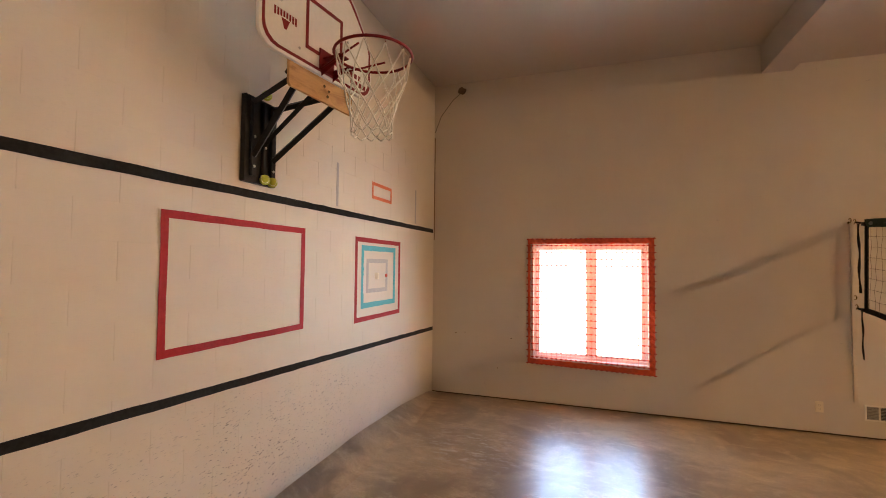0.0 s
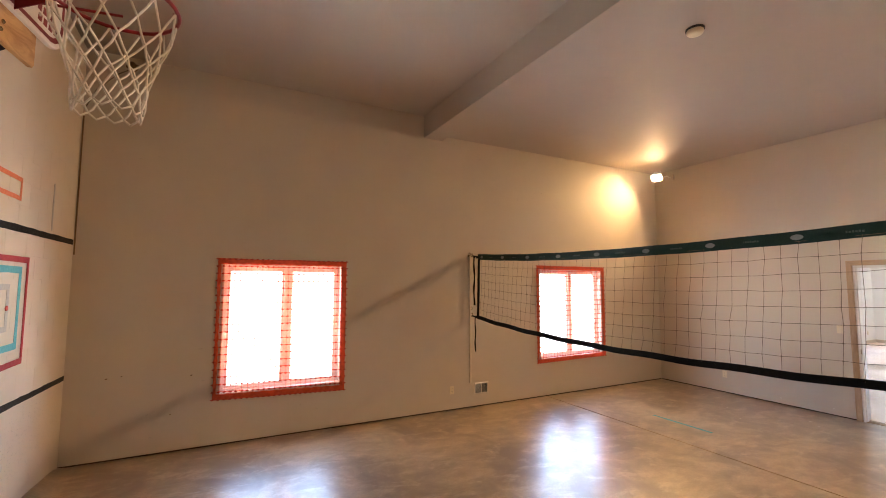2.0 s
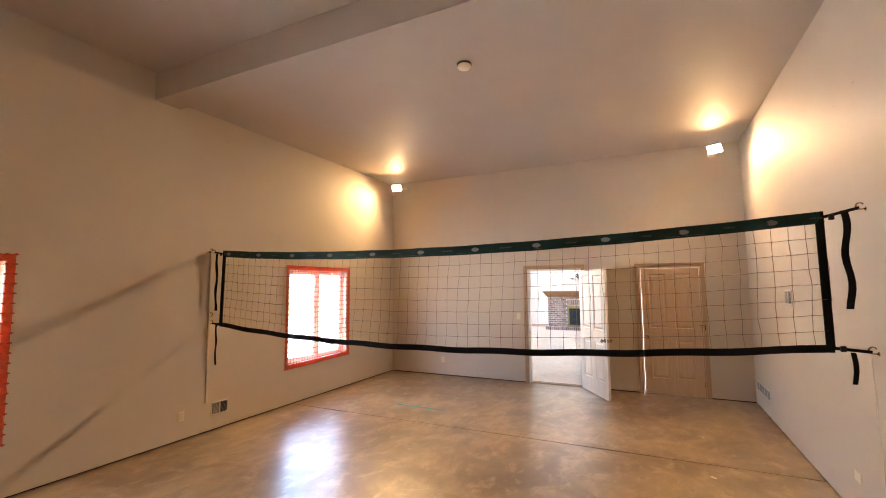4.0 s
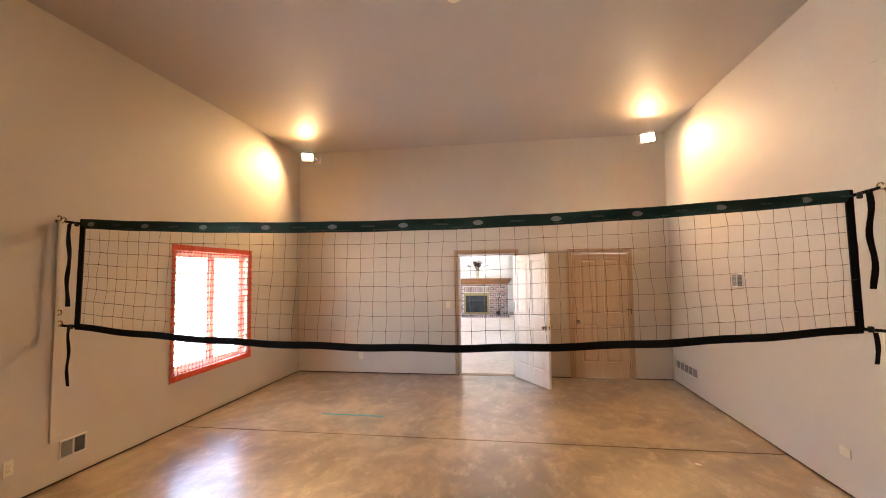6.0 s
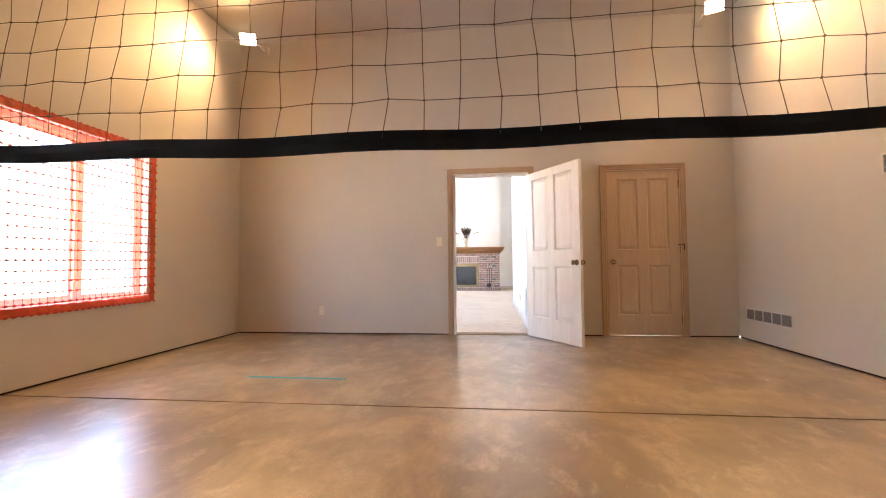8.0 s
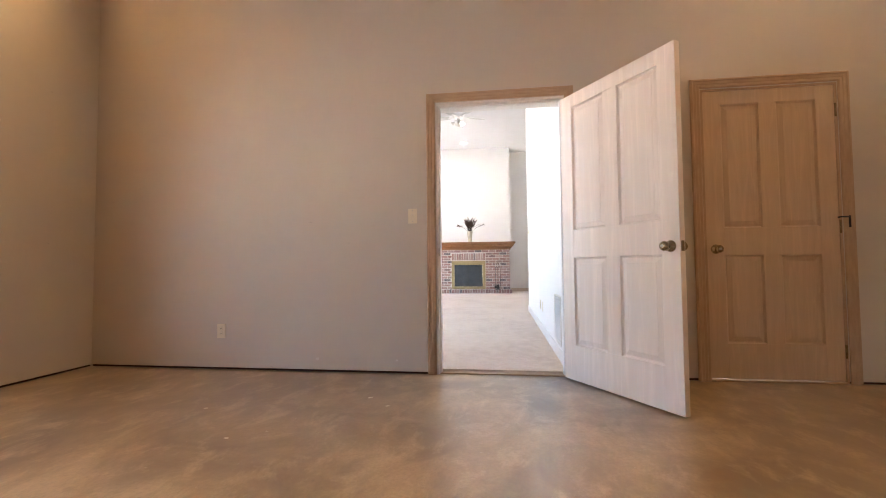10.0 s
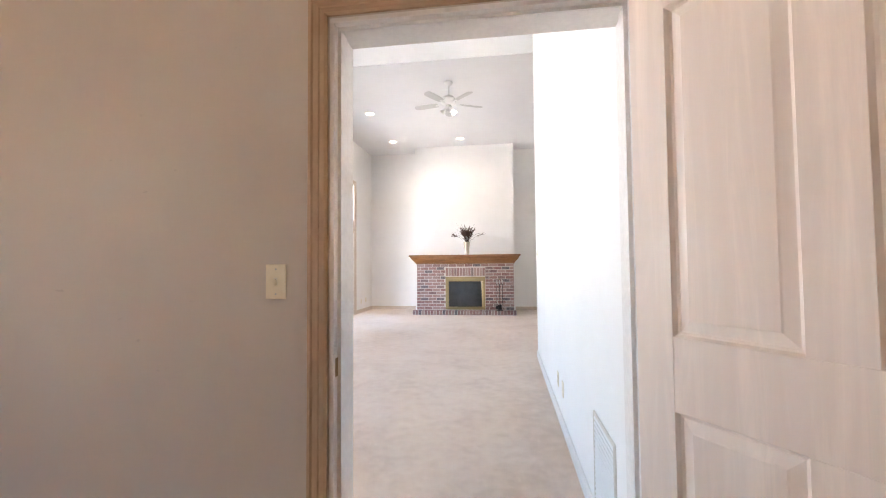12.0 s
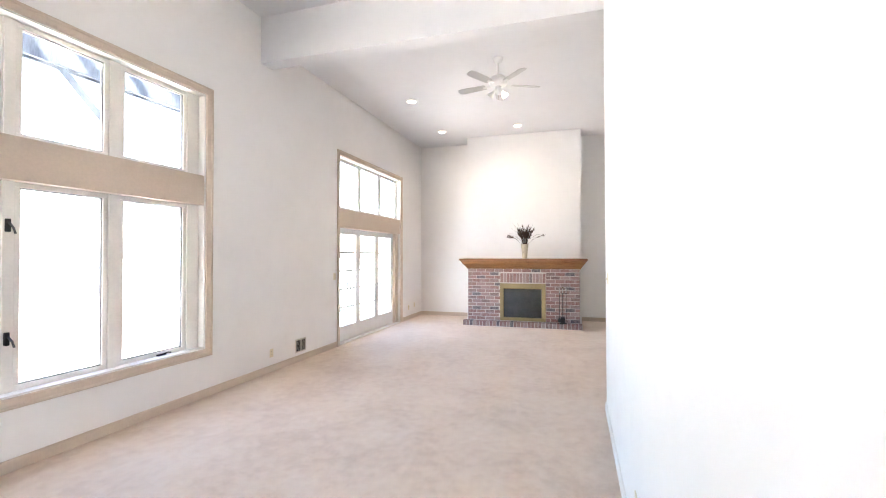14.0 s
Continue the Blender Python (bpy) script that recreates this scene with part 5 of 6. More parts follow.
solo("corner_strip", box(BX + 0.006, BX + 0.017, WY - 0.012, WY - 0.001, 2.1, 3.55, 0.002), PUTTY, "brown backer strip in the open wall corner", "corner strip", kind="structure")
for x, z, s in ((-2.18, 0.83, 0.012), (-2.05, 0.845, 0.008), (-1.42, 0.80, 0.011), (-1.6, 0.40, 0.009)):
    solo("wall_dent", plate([(s * math.cos(a) * (1.3 if i % 2 else 0.9), s * 0.6 * math.sin(a)) for i, a in enumerate(k * math.pi / 4 for k in range(8))], 0.0008, plane_y(x, WY - 0.0002, z)), PUTTY, "small dark dent in the drywall", "dent", "dents in the wall")
for x, y, z, s in ((DX, 3.62, 0.10, 0.014), (DX, 2.98, 0.10, 0.010)):
    solo("wall_dent", plate([(s * math.cos(a), s * 0.8 * math.sin(a)) for a in (k * math.pi / 4 for k in range(8))], 0.0008, plane_x(x - 0.0002, y, z)), REGISTER, "small grey dent in the drywall", "dent", "dents in the wall")

# ---- living room: tall window ----
SIDE = [(0.004, 0.0), (0.004, 0.012), (0.012, 0.018), (0.060, 0.022), (0.068, 0.030), (0.085, 0.030), (0.090, 0.022), (0.090, 0.0)]
def sash_window(root, x0, x1, z0, z1, yf, s=0.05, crank=False):
    fm = bmesh.new()
    for b in ((x0, x1, z0, z0 + s), (x0, x1, z1 - s, z1), (x0, x0 + s, z0 + s, z1 - s), (x1 - s, x1, z0 + s, z1 - s)):
        box(b[0], b[1], yf, yf + 0.05, b[2], b[3], 0.004, bm=fm)
    sh = part("sash", fm, SASH, root)
    st = bmesh.new()
    e = 0.009
    for b in ((x0 + s, x1 - s, z0 + s, z0 + s + e), (x0 + s, x1 - s, z1 - s - e, z1 - s), (x0 + s, x0 + s + e, z0 + s + e, z1 - s - e), (x1 - s - e, x1 - s, z0 + s + e, z1 - s - e)):
        box(b[0], b[1], yf + 0.014, yf + 0.04, b[2], b[3], bm=st)
    part("glazing_bead", st, MUNTIN, sh, "dark grey glazing bead")
    pane = part("pane", box(x0 + s + e, x1 - s - e, yf + 0.024, yf + 0.028, z0 + s + e, z1 - s - e), GLASS, root)
    pane.visible_shadow = False
    if crank:
        cm = bmesh.new()
        xm = x1 - 0.30
        box(xm - 0.05, xm + 0.05, yf - 0.028, yf - 0.001, z0 + 0.004, z0 + 0.022, 0.004, bm=cm)
        tube([(xm, yf - 0.03, z0 + 0.022), (xm + 0.05, yf - 0.045, z0 + 0.03), (xm + 0.085, yf - 0.045, z0 + 0.022)], 0.006, 6, bm=cm)
        part("crank_handle", cm, BLACKM, sh, "dark crank handle")
def tall_window():
    x0, x1, z0, z1 = BW
    root = thing("window_3", ((x0 + x1) / 2, LY, z0), "tall sand-trimmed window of three lights below and above", "", kind="structure")
    part("casing", moulding(x1 - x0, z1 - z0, SIDE, plane_y(x0, LY, z0), "LTRB"), LRTRIM, root, "sand painted casing")
    yf = LY + 0.10
    for b in ((x0, x0 + 0.012, z0, z1), (x1 - 0.012, x1, z0, z1), (x0 + 0.012, x1 - 0.012, z1 - 0.012, z1), (x0 + 0.012, x1 - 0.012, z0, z0 + 0.014)):
        part("reveal_board", box(b[0], b[1], LY + 0.001, LY + 0.17, b[2], b[3], 0.001), SASH, root)
    part("spandrel", box(x0 + 0.012, x1 - 0.012, LY + 0.004, LY + 0.17, 2.20, 2.535, 0.003), LRTRIM, root, "sand painted panel between the lights")
    lights = [(x0 + 0.02, 8.52), (8.60, 9.30), (9.405, 10.14)]
    for a, c in ((8.52, 8.60), (9.30, 9.405), (10.14, x1 - 0.012)):
        part("mullion", box(a, c, LY + 0.085, LY + 0.165, z0 + 0.014, 2.20, 0.004), SASH, root)
        part("mullion", box(a, c, LY + 0.085, LY + 0.165, 2.535, z1 - 0.012, 0.004), SASH, root)
    for k, (a, c) in enumerate(lights):
        sash_window(root, a, c, z0 + 0.014, 2.20, yf, 0.042, crank=(k == 2))
        sash_window(root, a, c, 2.535, z1 - 0.012, yf, 0.042)
    for z in (1.0, 1.86):
        lk = bmesh.new()
        box(8.535, 8.565, LY + 0.06, LY + 0.086, z - 0.05, z + 0.05, 0.004, bm=lk)
        tube([(8.55, LY + 0.06, z + 0.02), (8.565, LY + 0.035, z - 0.02), (8.575, LY + 0.03, z - 0.065)], 0.008, 6, bm=lk)
        part("sash_lock", lk, BLACKM, root, "dark sash lock lever")
tall_window()

# ---- living room: patio doors ----
def patio():
    x0, x1, z0, z1 = FD
    root = thing("door_3", ((x0 + x1) / 2, LY, 0), "white gridded patio doors under a three-light transom", "", kind="structure")
    part("casing", moulding(x1 - x0, z1 - CARPET_Z, SIDE, plane_y(x0, LY, CARPET_Z), "LTR"), LRTRIM, root, "sand painted casing")
    for b in ((x0, x0 + 0.014, CARPET_Z, z1), (x1 - 0.014, x1, CARPET_Z, z1), (x0 + 0.014, x1 - 0.014, z1 - 0.012, z1)):
        part("reveal_board", box(b[0], b[1], LY + 0.001, LY + 0.18, b[2], b[3], 0.001), SASH, root)
    part("spandrel", box(x0 + 0.014, x1 - 0.014, LY + 0.004, LY + 0.18, 2.135, 2.47, 0.003), LRTRIM, root, "sand painted panel over the doors")
    part("threshold", box(x0 + 0.014, x1 - 0.014, LY + 0.002, LY + 0.19, -0.05, CARPET_Z + 0.02, 0.004), SASH, root)
    yf = LY + 0.09
    w = (x1 - x0 - 0.22) / 3
    for k in range(3):
        a = x0 + 0.014 + k * (w + 0.008)
        c = a + w
        yk = yf + (0.0, 0.012, 0.024)[k]
        st, lo, hi = 0.095, CARPET_Z + 0.30, 2.02
        for b in ((a, a + st, CARPET_Z + 0.021, 2.13), (c - st, c, CARPET_Z + 0.021, 2.13), (a + st, c - st, CARPET_Z + 0.021, lo), (a + st, c - st, hi, 2.13)):
            part("door_stile", box(b[0], b[1], yk, yk + 0.045, b[2], b[3], 0.003), WHITE, root)
        pane = part("pane", box(a + st - 0.002, c - st + 0.002, yk + 0.020, yk + 0.024, lo - 0.002, hi + 0.002), GLASS, root)
        pane.visible_shadow = False
        for r in range(1, 5):
            z = lo + (hi - lo) * r / 5
            part("muntin", box(a + st, c - st, yk + 0.010, yk + 0.034, z - 0.014, z + 0.014, 0.002), MUNTIN, root)
    part("side_jamb", box(x0 + 0.014 + 3 * (w + 0.008), x1 - 0.014, LY + 0.06, LY + 0.17, CARPET_Z, 2.135, 0.003), LRTRIM, root)
    for k in range(3):
        wt = (x1 - x0 - 0.03) / 3
        sash_window(root, x0 + 0.015 + k * wt, x0 + 0.015 + (k + 1) * wt, 2.47, z1 - 0.012, yf, 0.045)
patio()

# ---- living room: baseboards and plates ----
BASE = [(0.0, 0.0), (0.0, 0.013), (0.075, 0.013), (0.088, 0.010), (0.094, 0.004), (0.094, 0.0)]
def baseboard(name, a, b, inward, mt, label):
    bm = bmesh.new()
    a, b, inward = Vector(a), Vector(b), Vector(inward)
    r0 = [bm.verts.new(a + inward * d + Vector((0, 0, CARPET_Z + h))) for h, d in BASE]
    r1 = [bm.verts.new(b + inward * d + Vector((0, 0, CARPET_Z + h))) for h, d in BASE]
    for k in range(len(BASE)):
        j = (k + 1) % len(BASE)
        bm.faces.new((r0[k], r0[j], r1[j], r1[k]))
    bm.faces.new(r0)
    bm.faces.new(r1)
    solo(name, bm, mt, label, kind="structure")
baseboard("baseboard", (LX + 0.008, LY - 0.0005, 0), (FD[0] - 0.092, LY - 0.0005, 0), (0, -1, 0), LRTRIM, "sand painted baseboard")
baseboard("baseboard", (FD[1] + 0.092, LY - 0.0005, 0), (LBACK, LY - 0.0005, 0), (0, -1, 0), LRTRIM, "sand painted baseboard")
baseboard("baseboard", (LBACK - 0.0005, LY, 0), (LBACK - 0.0005, 4.56, 0), (-1, 0, 0), LRTRIM, "sand painted baseboard")
baseboard("baseboard", (LBACK - 0.0005, 1.86, 0), (LBACK - 0.0005, -0.8, 0), (-1, 0, 0), LRTRIM, "sand painted baseboard")
baseboard("baseboard", (LX + 0.03, LRW + 0.0005, 0), (LEND, LRW + 0.0005, 0), (0, 1, 0), JAMB, "white painted baseboard")
wall_plate("light_switch", plane_y(13.06, LY, 1.26), 0.072, 0.115, "switch", "almond light switch beside the patio doors", "light switch")
wall_plate("wall_outlet", plane_y(11.43, LY, 0.28), 0.072, 0.115, "socket", "almond duplex outlet under the white wall", "outlet")
wall_plate("wall_outlet", plane_y(16.55, LY, 0.32), 0.072, 0.115, "socket", "almond duplex outlet past the patio doors", "outlet")
wall_plate("phone_jack", plane_y(16.95, LY, 0.34), 0.072, 0.115, "blank", "almond phone jack plate near the room corner", "outlet")
wall_plate("wall_outlet", plane_y_in(8.85, LRW, 0.33), 0.072, 0.115, "socket", "white duplex outlet on the partition wall", "outlet")
wall_plate("wall_outlet", plane_y_in(8.55, LRW, 0.33), 0.072, 0.115, "blank", "white cover plate on the partition wall", "outlet")
wall_plate("light_switch", plane_y_in(10.85, LRW, 1.40), 0.12, 0.115, "switch", "almond light switch near the partition end", "light switch")
register("wall_register", plane_y(11.965, LY, 0.16), 0.265, 0.20, 2, "beige wall register above the baseboard", (0,))
register("return_grille", plane_y_in(6.95, LRW, 0.14), 0.42, 0.42, 1, "white return air grille low on the partition", (), 16, WHITE)

# ---- fireplace ----
FY0, FY1, FX, HX = 1.90, 4.40, 16.25, 16.08
BREAST = 16.86
solo("chimney_breast", box(BREAST, LBACK - 0.001, 1.86, 4.56, CARPET_Z, LR_CEIL - 0.001), LR_WALL, "white painted chimney breast above the fireplace", kind="structure")
fp = thing("fireplace", (FX, (FY0 + FY1) / 2, CARPET_Z), "brick fireplace with low hearth, brass doors and oak mantel", "fireplace")
FB = (2.625, 3.64, 0.15, 0.985)
core = holed_slab((FY0 + 0.004, FY1 - 0.004), (CARPET_Z, 1.315), FX + 0.012, BREAST - 0.001, ((FB[0] + 0.02, FB[1] - 0.02, FB[2], FB[3] - 0.02),), put_x)
part("mortar_core", core, MORTAR, fp)
part("hearth_core", box(HX + 0.006, FX + 0.012, FY0 - 0.045, FY1 + 0.065, CARPET_Z - 0.01, 0.128), MORTAR, fp)
part("firebox", box(FX + 0.22, FX + 0.26, FB[0] + 0.021, FB[1] - 0.021, FB[2] + 0.001, FB[3] - 0.021), SOOT, fp)
sur = thing("fire_screen", (FX, 3.13, 0.14), "brass-framed smoked glass fireplace doors, closed", "fireplace doors")
for b in ((FB[0], FB[1], FB[3] - 0.115, FB[3]), (FB[0], FB[1], FB[2], FB[2] + 0.075), (FB[0], FB[0] + 0.085, FB[2] + 0.075, FB[3] - 0.115), (FB[1] - 0.085, FB[1], FB[2] + 0.075, FB[3] - 0.115)):
    part("brass_frame", box(FX - 0.032, FX - 0.0005, b[0], b[1], b[2], b[3], 0.005, segs=2), GOLD, sur)
my = (FB[0] + FB[1]) / 2
for a, c in ((FB[0] + 0.086, my - 0.0008), (my + 0.0008, FB[1] - 0.086)):
    part("glass_door", box(FX - 0.018, FX - 0.012, a, c, FB[2] + 0.076, FB[3] - 0.116), FIREGLASS, sur)
part("inner_bead", moulding(FB[1] - FB[0] - 0.172, FB[3] - FB[2] - 0.192, [(-0.002, 0), (-0.002, 0.008), (0.006, 0.012), (0.010, 0.006), (0.010, 0)], plane_x(FX - 0.030, FB[0] + 0.086, FB[2] + 0.076), "LTRB"), BRASS, sur)
# mantel: stepped crown under a thick shelf
man = thing("mantel_shelf", (FX, 3.15, 1.31), "stained oak mantel shelf with stepped crown moulding", "mantel")
def crown(z0, z1, f0, f1, s0, s1):
    bm = bmesh.new()
    lo = [bm.verts.new(p) for p in ((f0, FY0 - s0, z0), (BREAST - 0.001, FY0 - s0, z0), (BREAST - 0.001, FY1 + s0, z0), (f0, FY1 + s0, z0))]
    hi = [bm.verts.new(p) for p in ((f1, FY0 - s1, z1), (BREAST - 0.001, FY0 - s1, z1), (BREAST - 0.001, FY1 + s1, z1), (f1, FY1 + s1, z1))]
    bm.faces.new(lo)
    bm.faces.new(hi)
    for k in range(4):
        bm.faces.new((lo[k], lo[(k + 1) % 4], hi[(k + 1) % 4], hi[k]))
    return bm
part("frieze", crown(1.315, 1.345, FX - 0.025, FX - 0.025, 0.02, 0.02), MANTEL, man)
part("cove", crown(1.345, 1.43, FX - 0.03, FX - 0.105, 0.025, 0.10), MANTEL, man)
part("fillet", crown(1.43, 1.455, FX - 0.115, FX - 0.115, 0.11, 0.11), MANTEL, man)
part("crown", crown(1.455, 1.505, FX - 0.12, FX - 0.15, 0.115, 0.15), MANTEL, man)
part("shelf", box(FX - 0.165, BREAST - 0.001, FY0 - 0.165, FY1 + 0.175, 1.505, 1.548, 0.006, segs=2), MANTEL, man)

# fire tools on a stand
tools = thing("fire_tool_set", (FX - 0.09, 2.26, 0.14), "black iron fireplace tool set with brass-capped handles on the hearth", "fire tools")
tx, ty = FX - 0.09, 2.26
part("base_plate", lathe([(0.085, 0), (0.085, 0.012), (0.06, 0.02), (0.015, 0.03), (0.001, 0.03)], (tx, ty, 0.1395), 20), BLACKM, tools, smooth=True)
part("stand_pole", tube([(tx, ty, 0.15), (tx, ty, 0.90)], 0.009, 8), BLACKM, tools)
part("hanger_bar", tube([(tx, ty - 0.085, 0.80), (tx, ty + 0.085, 0.80)], 0.007, 6), BLACKM, tools)
part("finial", lathe([(0.01, 0), (0.02, 0.012), (0.012, 0.03), (0.001, 0.036)], (tx, ty, 0.9), 14), BRASS, tools, smooth=True)
for dy, kind in ((-0.07, "poker"), (0.0, "shovel"), (0.07, "brush")):
    xx = tx - 0.022
    t = part(kind, tube([(xx, ty + dy, 0.24), (xx, ty + dy, 0.86)], 0.006, 6), BLACKM, tools)
    part("handle", tube([(xx, ty + dy, 0.80), (xx, ty + dy, 0.90)], [0.008, 0.012], 8), STEEL, t)
    if kind == "shovel":
        part("pan", box(xx - 0.008, xx + 0.004, ty + dy - 0.045, ty + dy + 0.045, 0.165, 0.28, 0.004), BLACKM, t)
    elif kind == "brush":
        part("bristles", lathe([(0.03, 0), (0.036, 0.05), (0.012, 0.085)], (xx, ty + dy, 0.175), 12), BLACKM, t)
    else:
        part("poker_tip", tube([(xx, ty + dy, 0.25), (xx, ty + dy, 0.20), (xx, ty + dy - 0.03, 0.19)], 0.006, 6), BLACKM, t)

# vase of dried stems
vs = thing("vase", (FX - 0.02, 3.08, 1.548), "gilt and silver vase of dried brown grasses on the mantel", "vase")
vx, vy, vz = FX - 0.02, 3.08, 1.5485
part("vase_body", lathe([(0.045, 0), (0.055, 0.008), (0.055, 0.04), (0.062, 0.12), (0.072, 0.22), (0.085, 0.31), (0.088, 0.325), (0.080, 0.325), (0.066, 0.22), (0.05, 0.05)], (vx, vy, vz), 24), VASE, vs, smooth=True)
rv = random.Random(4)
for k in range(46):
    a = rv.uniform(0, 2 * math.pi)
    lean = rv.uniform(0.03, 0.46)
    ln = rv.uniform(0.20, 0.44)
    if k < 3:
        a, lean, ln = (-1.75, 1.0, 0.46) if k == 0 else (1.5 + 0.1 * k, 0.95, 0.42), 0, 0
        a, lean, ln = a
    base = Vector((vx + 0.03 * math.cos(a), vy + 0.03 * math.sin(a), vz + 0.30))
    tip = base + Vector((math.cos(a) * math.sin(lean), math.sin(a) * math.sin(lean), math.cos(lean))) * ln
    drop = Vector((0, 0, -0.10 * lean * rv.uniform(0.2, 1)))
    mid1 = base.lerp(tip, 0.5) + Vector((0, 0, 0.03))
    part("stem", tube([base - Vector((0, 0, 0.2)), base, mid1, tip + drop], [0.003, 0.003, 0.0025, 0.0015], 5), TWIG, vs)
    hd = bmesh.new()
    d = (tip + drop - mid1).normalized()
    for j in range(26):
        f = rv.uniform(0.25, 1.05)
        p = mid1.lerp(tip + drop, f) + Vector((rv.uniform(-1, 1), rv.uniform(-1, 1), rv.uniform(-1, 1))) * 0.012
        q = p + (d + Vector((rv.uniform(-1, 1), rv.uniform(-1, 1), rv.uniform(-1, 1))) * 0.7).normalized() * rv.uniform(0.03, 0.06)
        s = d.cross(Vector((rv.uniform(-1, 1), rv.uniform(-1, 1), rv.uniform(-1, 1)))).normalized() * 0.0075
        hd.faces.new([hd.verts.new(v) for v in (p - s, q, p + s)])
    part("seed_head", hd, GRASSD, vs)

for k in range(22):
    a, lean, ln = rv.uniform(0, 2 * math.pi), rv.uniform(0.10, 0.75), rv.uniform(0.40, 0.58)
    out = Vector((math.cos(a), math.sin(a), 0))
    base = Vector((vx, vy, vz + 0.30)) + out * 0.03
    pts = [base - Vector((0, 0, 0.15)), base]
    for f in (0.3, 0.6, 0.85, 1.0):
        bend = lean * (0.35 + 1.15 * f)
        pts.append(base + (out * math.sin(bend) + Vector((0, 0, math.cos(bend)))) * ln * f)
    part("grass_blade", tube(pts, [0.002, 0.002, 0.0022, 0.0018, 0.0012, 0.0006], 4), TWIG, vs)

# ---- ceiling fan and recessed lamps ----
def fan(x, y):
    root = thing("ceiling_fan", (x, y, LR_CEIL), "white five-blade ceiling fan with small lamp kit", "ceiling fan")
    part("canopy", lathe([(0.075, 0), (0.075, -0.02), (0.055, -0.055), (0.02, -0.075)], (x, y, LR_CEIL), 24), WHITE, root, smooth=True)
    part("downrod", tube([(x, y, LR_CEIL - 0.07), (x, y, 4.30)], 0.013, 10), WHITE, root)
    part("motor", lathe([(0.03, 0.16), (0.09, 0.15), (0.125, 0.11), (0.135, 0.06), (0.12, 0.02), (0.07, 0.0), (0.001, 0.0)], (x, y, 4.13), 28), WHITE, root, smooth=True)
    part("light_fitter", lathe([(0.05, 0.0), (0.055, -0.05), (0.03, -0.07), (0.001, -0.07)], (x, y, 4.13), 20), WHITE, root, smooth=True)
    for k in range(5):
        a = k * 2 * math.pi / 5 + radians(7)
        m = Matrix.Translation((x, y, 4.155)) @ Matrix.Rotation(a, 4, "Z") @ Matrix.Rotation(0.2, 4, "X")
        bl = plate([(0.20, -0.055), (0.30, -0.062), (0.58, -0.068), (0.635, -0.05), (0.65, 0), (0.635, 0.05), (0.58, 0.068), (0.30, 0.062), (0.20, 0.055)], 0.007, m, bevel=0.002)
        b = part("blade", bl, FANBLADE, root)
        part("blade_iron", box(0.09, 0.24, -0.018, 0.018, -0.006, 0.0, 0.002, m=m), WHITE, b)
    for k in range(3):
        a = k * 2 * math.pi / 3 + radians(-45)
        m = Matrix.Translation((x + 0.06 * math.cos(a), y + 0.06 * math.sin(a), 4.075)) @ Matrix.Rotation(a, 4, "Z") @ Matrix.Rotation(2.3, 4, "Y")
        sh = lathe([(0.018, 0.0), (0.024, 0.03), (0.05, 0.085), (0.054, 0.10), (0.050, 0.10), (0.02, 0.03)], seg=18)
        sh.transform(m)
        s = part("lamp_shade", sh, WHITE if k else CAN_GLASS, root, "small bell lamp shade", smooth=True)
    part("pull_chain", tube([(x + 0.02, y, 4.07), (x + 0.02, y, 3.94)], 0.002, 5), BRASS, root)
fan(12.75, 3.07)
for cx, cy in CANS:
    root = thing("recessed_light", (cx, cy, LR_CEIL), "lit round recessed ceiling light with white trim", "recessed light", "recessed lights")
    part("trim_ring", lathe([(0.082, -0.0005), (0.105, -0.0005), (0.108, -0.006), (0.098, -0.010), (0.082, -0.004)], (cx, cy, LR_CEIL), 28, caps=False), WHITE, root, smooth=True)
    part("lens", lathe([(0.083, -0.0008), (0.083, -0.003), (0.001, -0.003)], (cx, cy, LR_CEIL), 24), CAN_GLASS, root, "glowing lens")

# ---- outside: weathered pergola by the tall window, shade painted into its wood ----
pg = thing("pergola", (9.7, 7.8, -0.25), "weathered cedar pergola frame outside the window, coloured as in shade", "pergola")
for x in (7.4, 10.67, 13.9):
    part("post", box(x - 0.07, x + 0.07, 8.0, 8.14, -0.25, 4.2, 0.006), PERGOLA, pg)
part("beam", box(6.6, 14.8, 7.98, 8.03, 3.95, 4.20, 0.006), PERGOLA, pg)
part("beam", box(6.6, 14.8, 8.11, 8.16, 3.95, 4.20, 0.006), PERGOLA, pg)
for k in range(12):
    x = 6.9 + k * 0.66
    part("rafter", box(x - 0.02, x + 0.02, 6.5, 8.7, 4.20, 4.38, 0.004), PERGOLA, pg)
for x, sx in ((10.67, -1), (7.4, 1), (13.9, -1)):
    part("knee_brace", tube([(x, 8.07, 3.4), (x + sx * 0.6, 8.07, 4.0)], 0.055, 4), PERGOLA, pg)
rail = thing("deck_railing", (14.5, 8.6, -0.25), "wooden deck railing beyond the patio doors, coloured as in shade", "railing")
part("top_rail", box(13.6, 18.6, 8.55, 8.64, 0.80, 0.85, 0.004), PERGOLA, rail)
part("bottom_rail", box(13.6, 18.6, 8.57, 8.62, 0.0, 0.05, 0.004), PERGOLA, rail)
for k in range(26):
    part("baluster", box(13.7 + k * 0.19, 13.74 + k * 0.19, 8.575, 8.615, -0.05, 0.80), PERGOLA, rail)
for x in (13.6, 16.0, 18.6):
    part("post", box(x - 0.05, x + 0.05, 8.54, 8.64, -0.25, 0.95, 0.004), PERGOLA, rail)

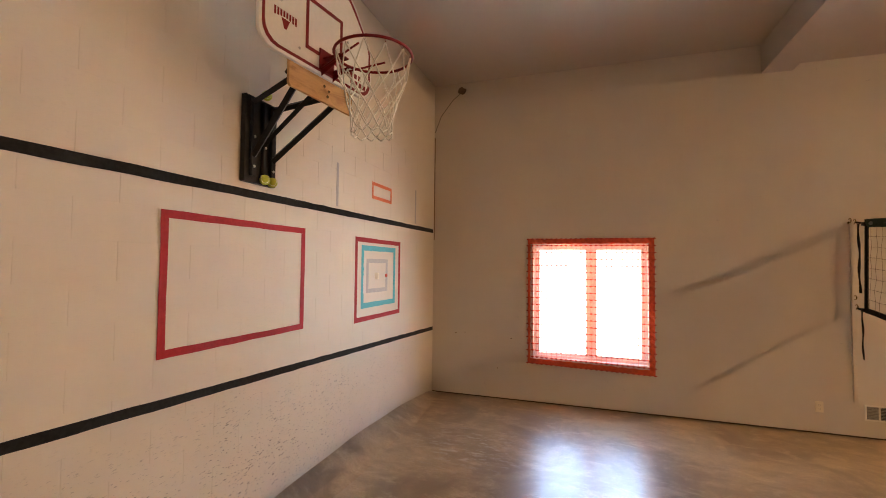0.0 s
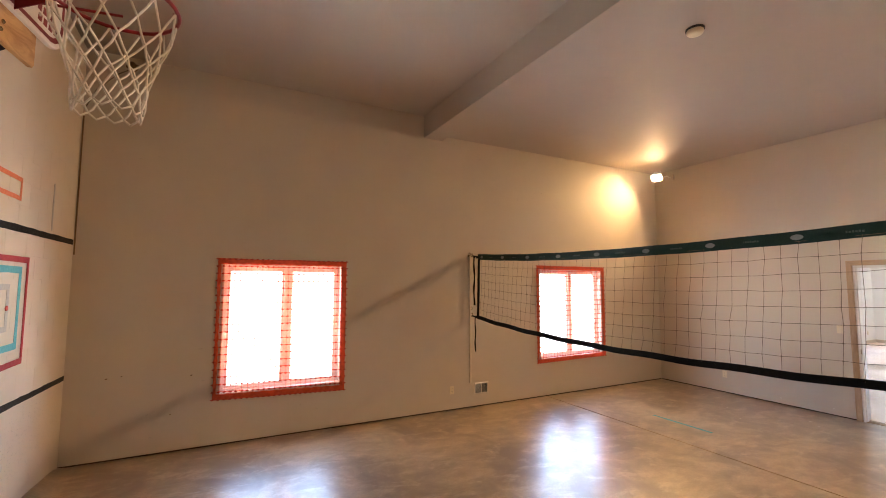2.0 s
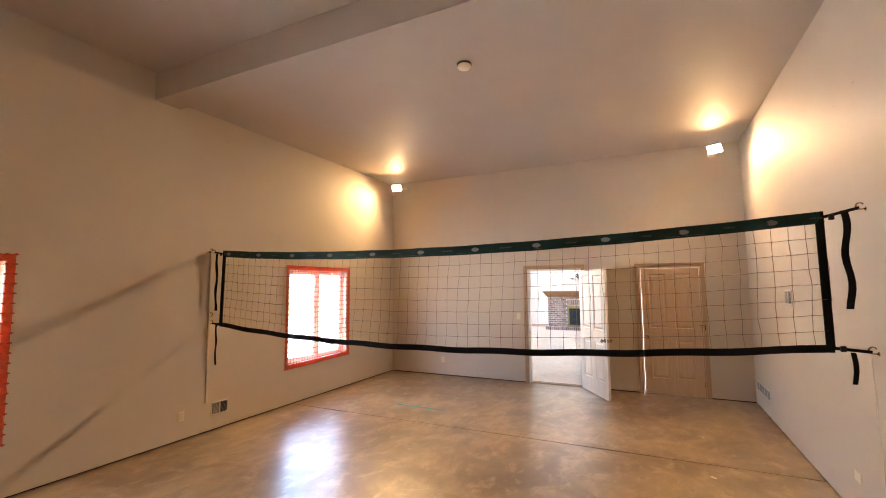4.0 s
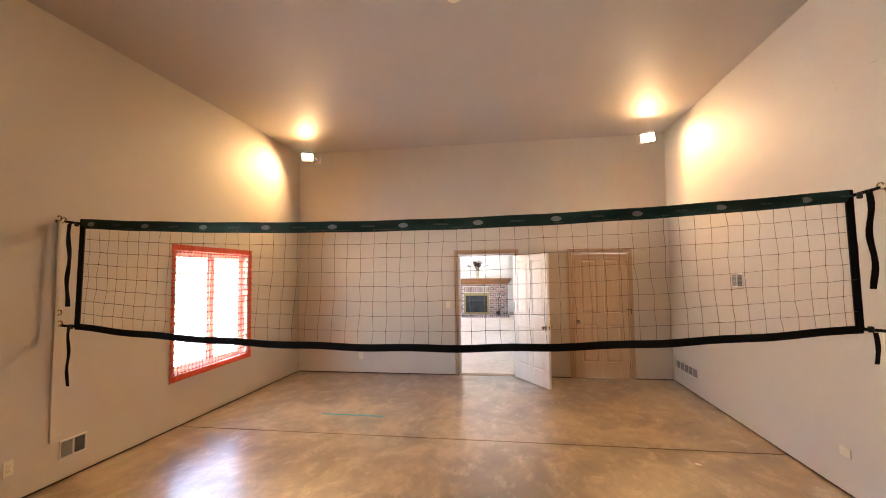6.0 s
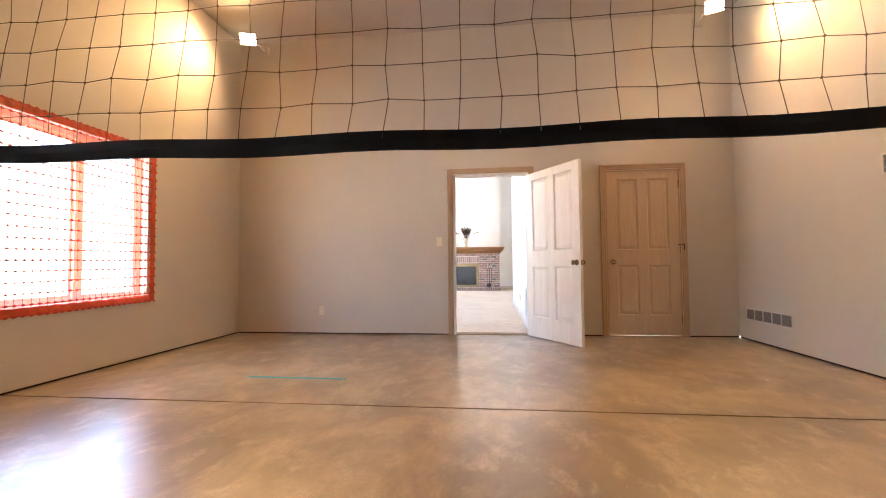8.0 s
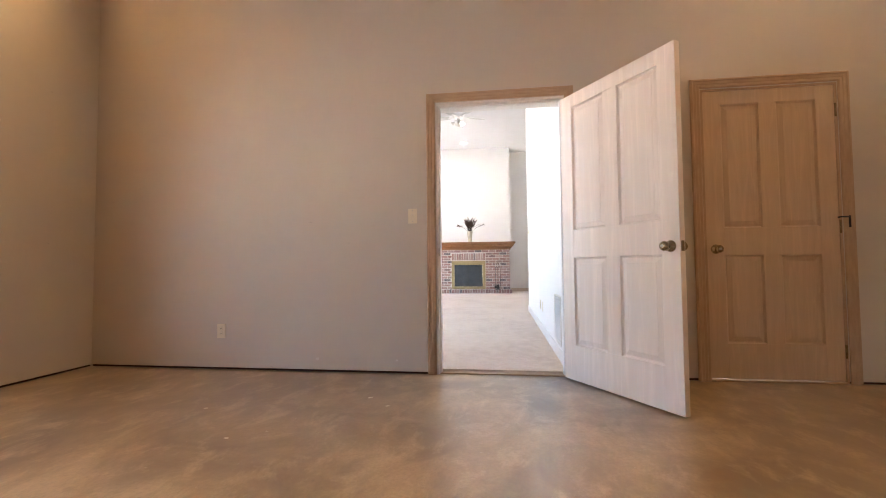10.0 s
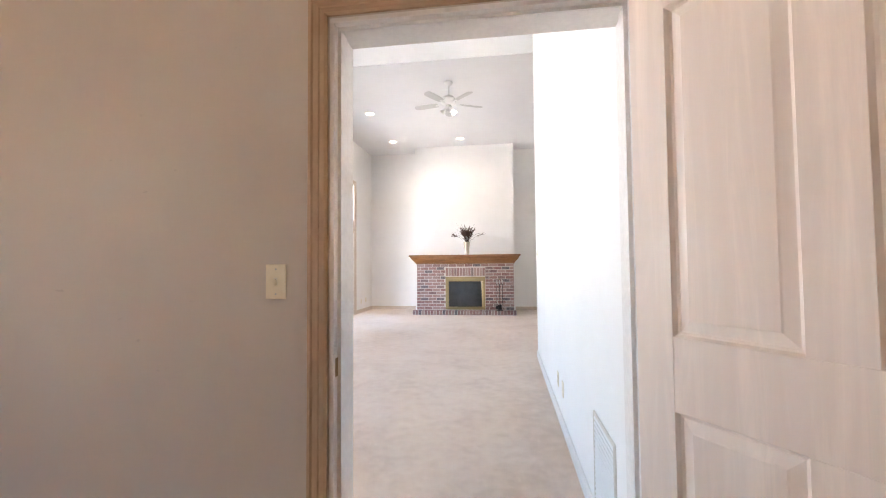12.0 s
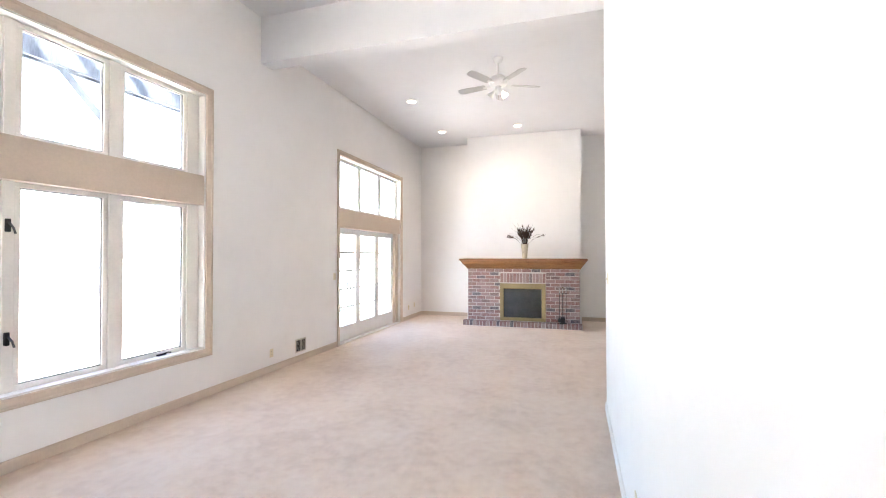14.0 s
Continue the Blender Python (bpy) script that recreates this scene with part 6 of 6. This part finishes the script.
# ---- bricks of the fireplace ----
def piece_mesh(name, a, b, c, ch, material, cz=None):
    """A chamfered block a by b by c, its worn face towards -x."""
    vs = []
    cz = ch if cz is None else cz
    for x, k in ((0, ch), (ch, 0), (a, 0)):
        vs += [(x, s * (b / 2 - k), t * (c / 2 - k * cz / ch)) for s, t in ((-1, -1), (1, -1), (1, 1), (-1, 1))]
    fs = [(0, 1, 2, 3)]
    for r in (0, 4):
        fs += [(r + k, r + 4 + k, r + 4 + (k + 1) % 4, r + (k + 1) % 4) for k in range(4)]
    me = bpy.data.meshes.new(name)
    me.from_pydata(vs, [], [tuple(reversed(f)) for f in fs])
    me.materials.append(material)
    return me
def piece(me, name, parent, at, turn=0.0):
    ob = new(name, me)
    ob.parent = parent
    if parent.type == "EMPTY":
        ob.matrix_parent_inverse = parent.matrix_basis.inverted()
    ob.matrix_basis = Matrix.Translation(at) @ (Matrix.Rotation(turn, 4, "X") if turn else Matrix.Identity(4))
    return ob
rb = random.Random(9)
CH, BL = 0.0785, 0.2085
full = piece_mesh("brick", 0.05, BL - 0.014, CH - 0.014, 0.004, BRICK)
half = piece_mesh("brick", 0.05, BL / 2 - 0.014, CH - 0.014, 0.004, BRICK)
courses = 15
for r in range(courses):
    z = 0.140 + CH * (r + 0.5)
    edges = [FY0]
    y = FY0 + (BL / 2 if r % 2 else BL)
    while y < FY1 - 0.02:
        edges.append(y)
        y += BL
    edges.append(FY1)
    for a, b in zip(edges, edges[1:]):
        spans = [(a, b)]
        if z - CH / 2 < FB[3] + 0.002:
            spans = [(a, min(b, FB[0])), (max(a, FB[1]), b)]
        elif z < 1.20:
            spans = [(a, min(b, FB[0])), (max(a, FB[1] + 0.0), b)]
        for p, q in spans:
            if q - p < 0.035:
                continue
            ob = piece(half if q - p < BL * 0.75 else full, "brick", fp, (FX + rb.uniform(-0.002, 0.002), (p + q) / 2, z))
            ob.scale = (1, (q - p - 0.014) / ((BL / 2 if q - p < BL * 0.75 else BL) - 0.014), 1)
sold = piece_mesh("soldier_brick", 0.05, 0.060, 0.205, 0.004, BRICK)
ns = 14
for k in range(ns):
    piece(sold, "soldier_brick", fp, (FX - 0.003, FB[0] + (FB[1] - FB[0]) * (k + 0.5) / ns, 1.112))
hb = piece_mesh("hearth_brick", 0.16, 0.0665, 0.108, 0.005, BRICK)
k = 0
y = FY0 - 0.045
while y < FY1 + 0.03:
    piece(hb, "hearth_brick", fp, (HX + rb.uniform(-0.002, 0.002), y + 0.038, 0.082 + rb.uniform(-0.001, 0.001)))
    y += 0.0772

# ---- painted block wall ----
wall_w = solo("wall_west", box(BX - 0.2, BX - 0.003, RY - 0.1, WY + 0.1, 0.0, H_LEFT + 0.1), BLOCK, "cream painted concrete block wall, scuffed by balls", kind="structure")
PB, LB, Z0 = 0.182, 0.386, 0.022
def block_mesh(b):
    return piece_mesh("block", 0.06, b, PB - 0.0022, 0.0022, BLOCK)
shared = {}
rest = bmesh.new()
count = 0
for r in range(-1, int((H_LEFT - Z0) / PB) + 1):
    zc0, zc1 = max(0.001, Z0 + r * PB), min(H_LEFT - 0.001, Z0 + (r + 1) * PB)
    if zc1 - zc0 < 0.01:
        continue
    off = 1.331 if (r - 9) % 2 == 0 else 1.138
    j = math.floor((RY - off) / LB)
    while off + j * LB < WY:
        a, b = max(RY + 0.001, off + j * LB), min(WY - 0.001, off + (j + 1) * LB)
        j += 1
        if b - a < 0.03:
            continue
        w, h = round(b - a - 0.0004, 4), zc1 - zc0 - 0.0016
        at = (BX - 0.0, (a + b) / 2, (zc0 + zc1) / 2)
        if count < 300 and r >= 0 and abs(h - (PB - 0.0016)) < 0.002:
            if w not in shared:
                shared[w] = piece_mesh("block", 0.05, w, PB, 0.0011, BLOCK, 0.00012)
            ob = new("block", shared[w])
            ob.parent = wall_w
            ob.matrix_basis = Matrix.Translation(at) @ Matrix.Rotation(math.pi, 4, "Z")
            count += 1
        else:
            box(BX - 0.05, BX, a + 0.0006, b - 0.0006, zc0, zc1, bm=rest)
up = part("upper_blocks", rest, BLOCK, wall_w)
up["kind"] = "stuff"
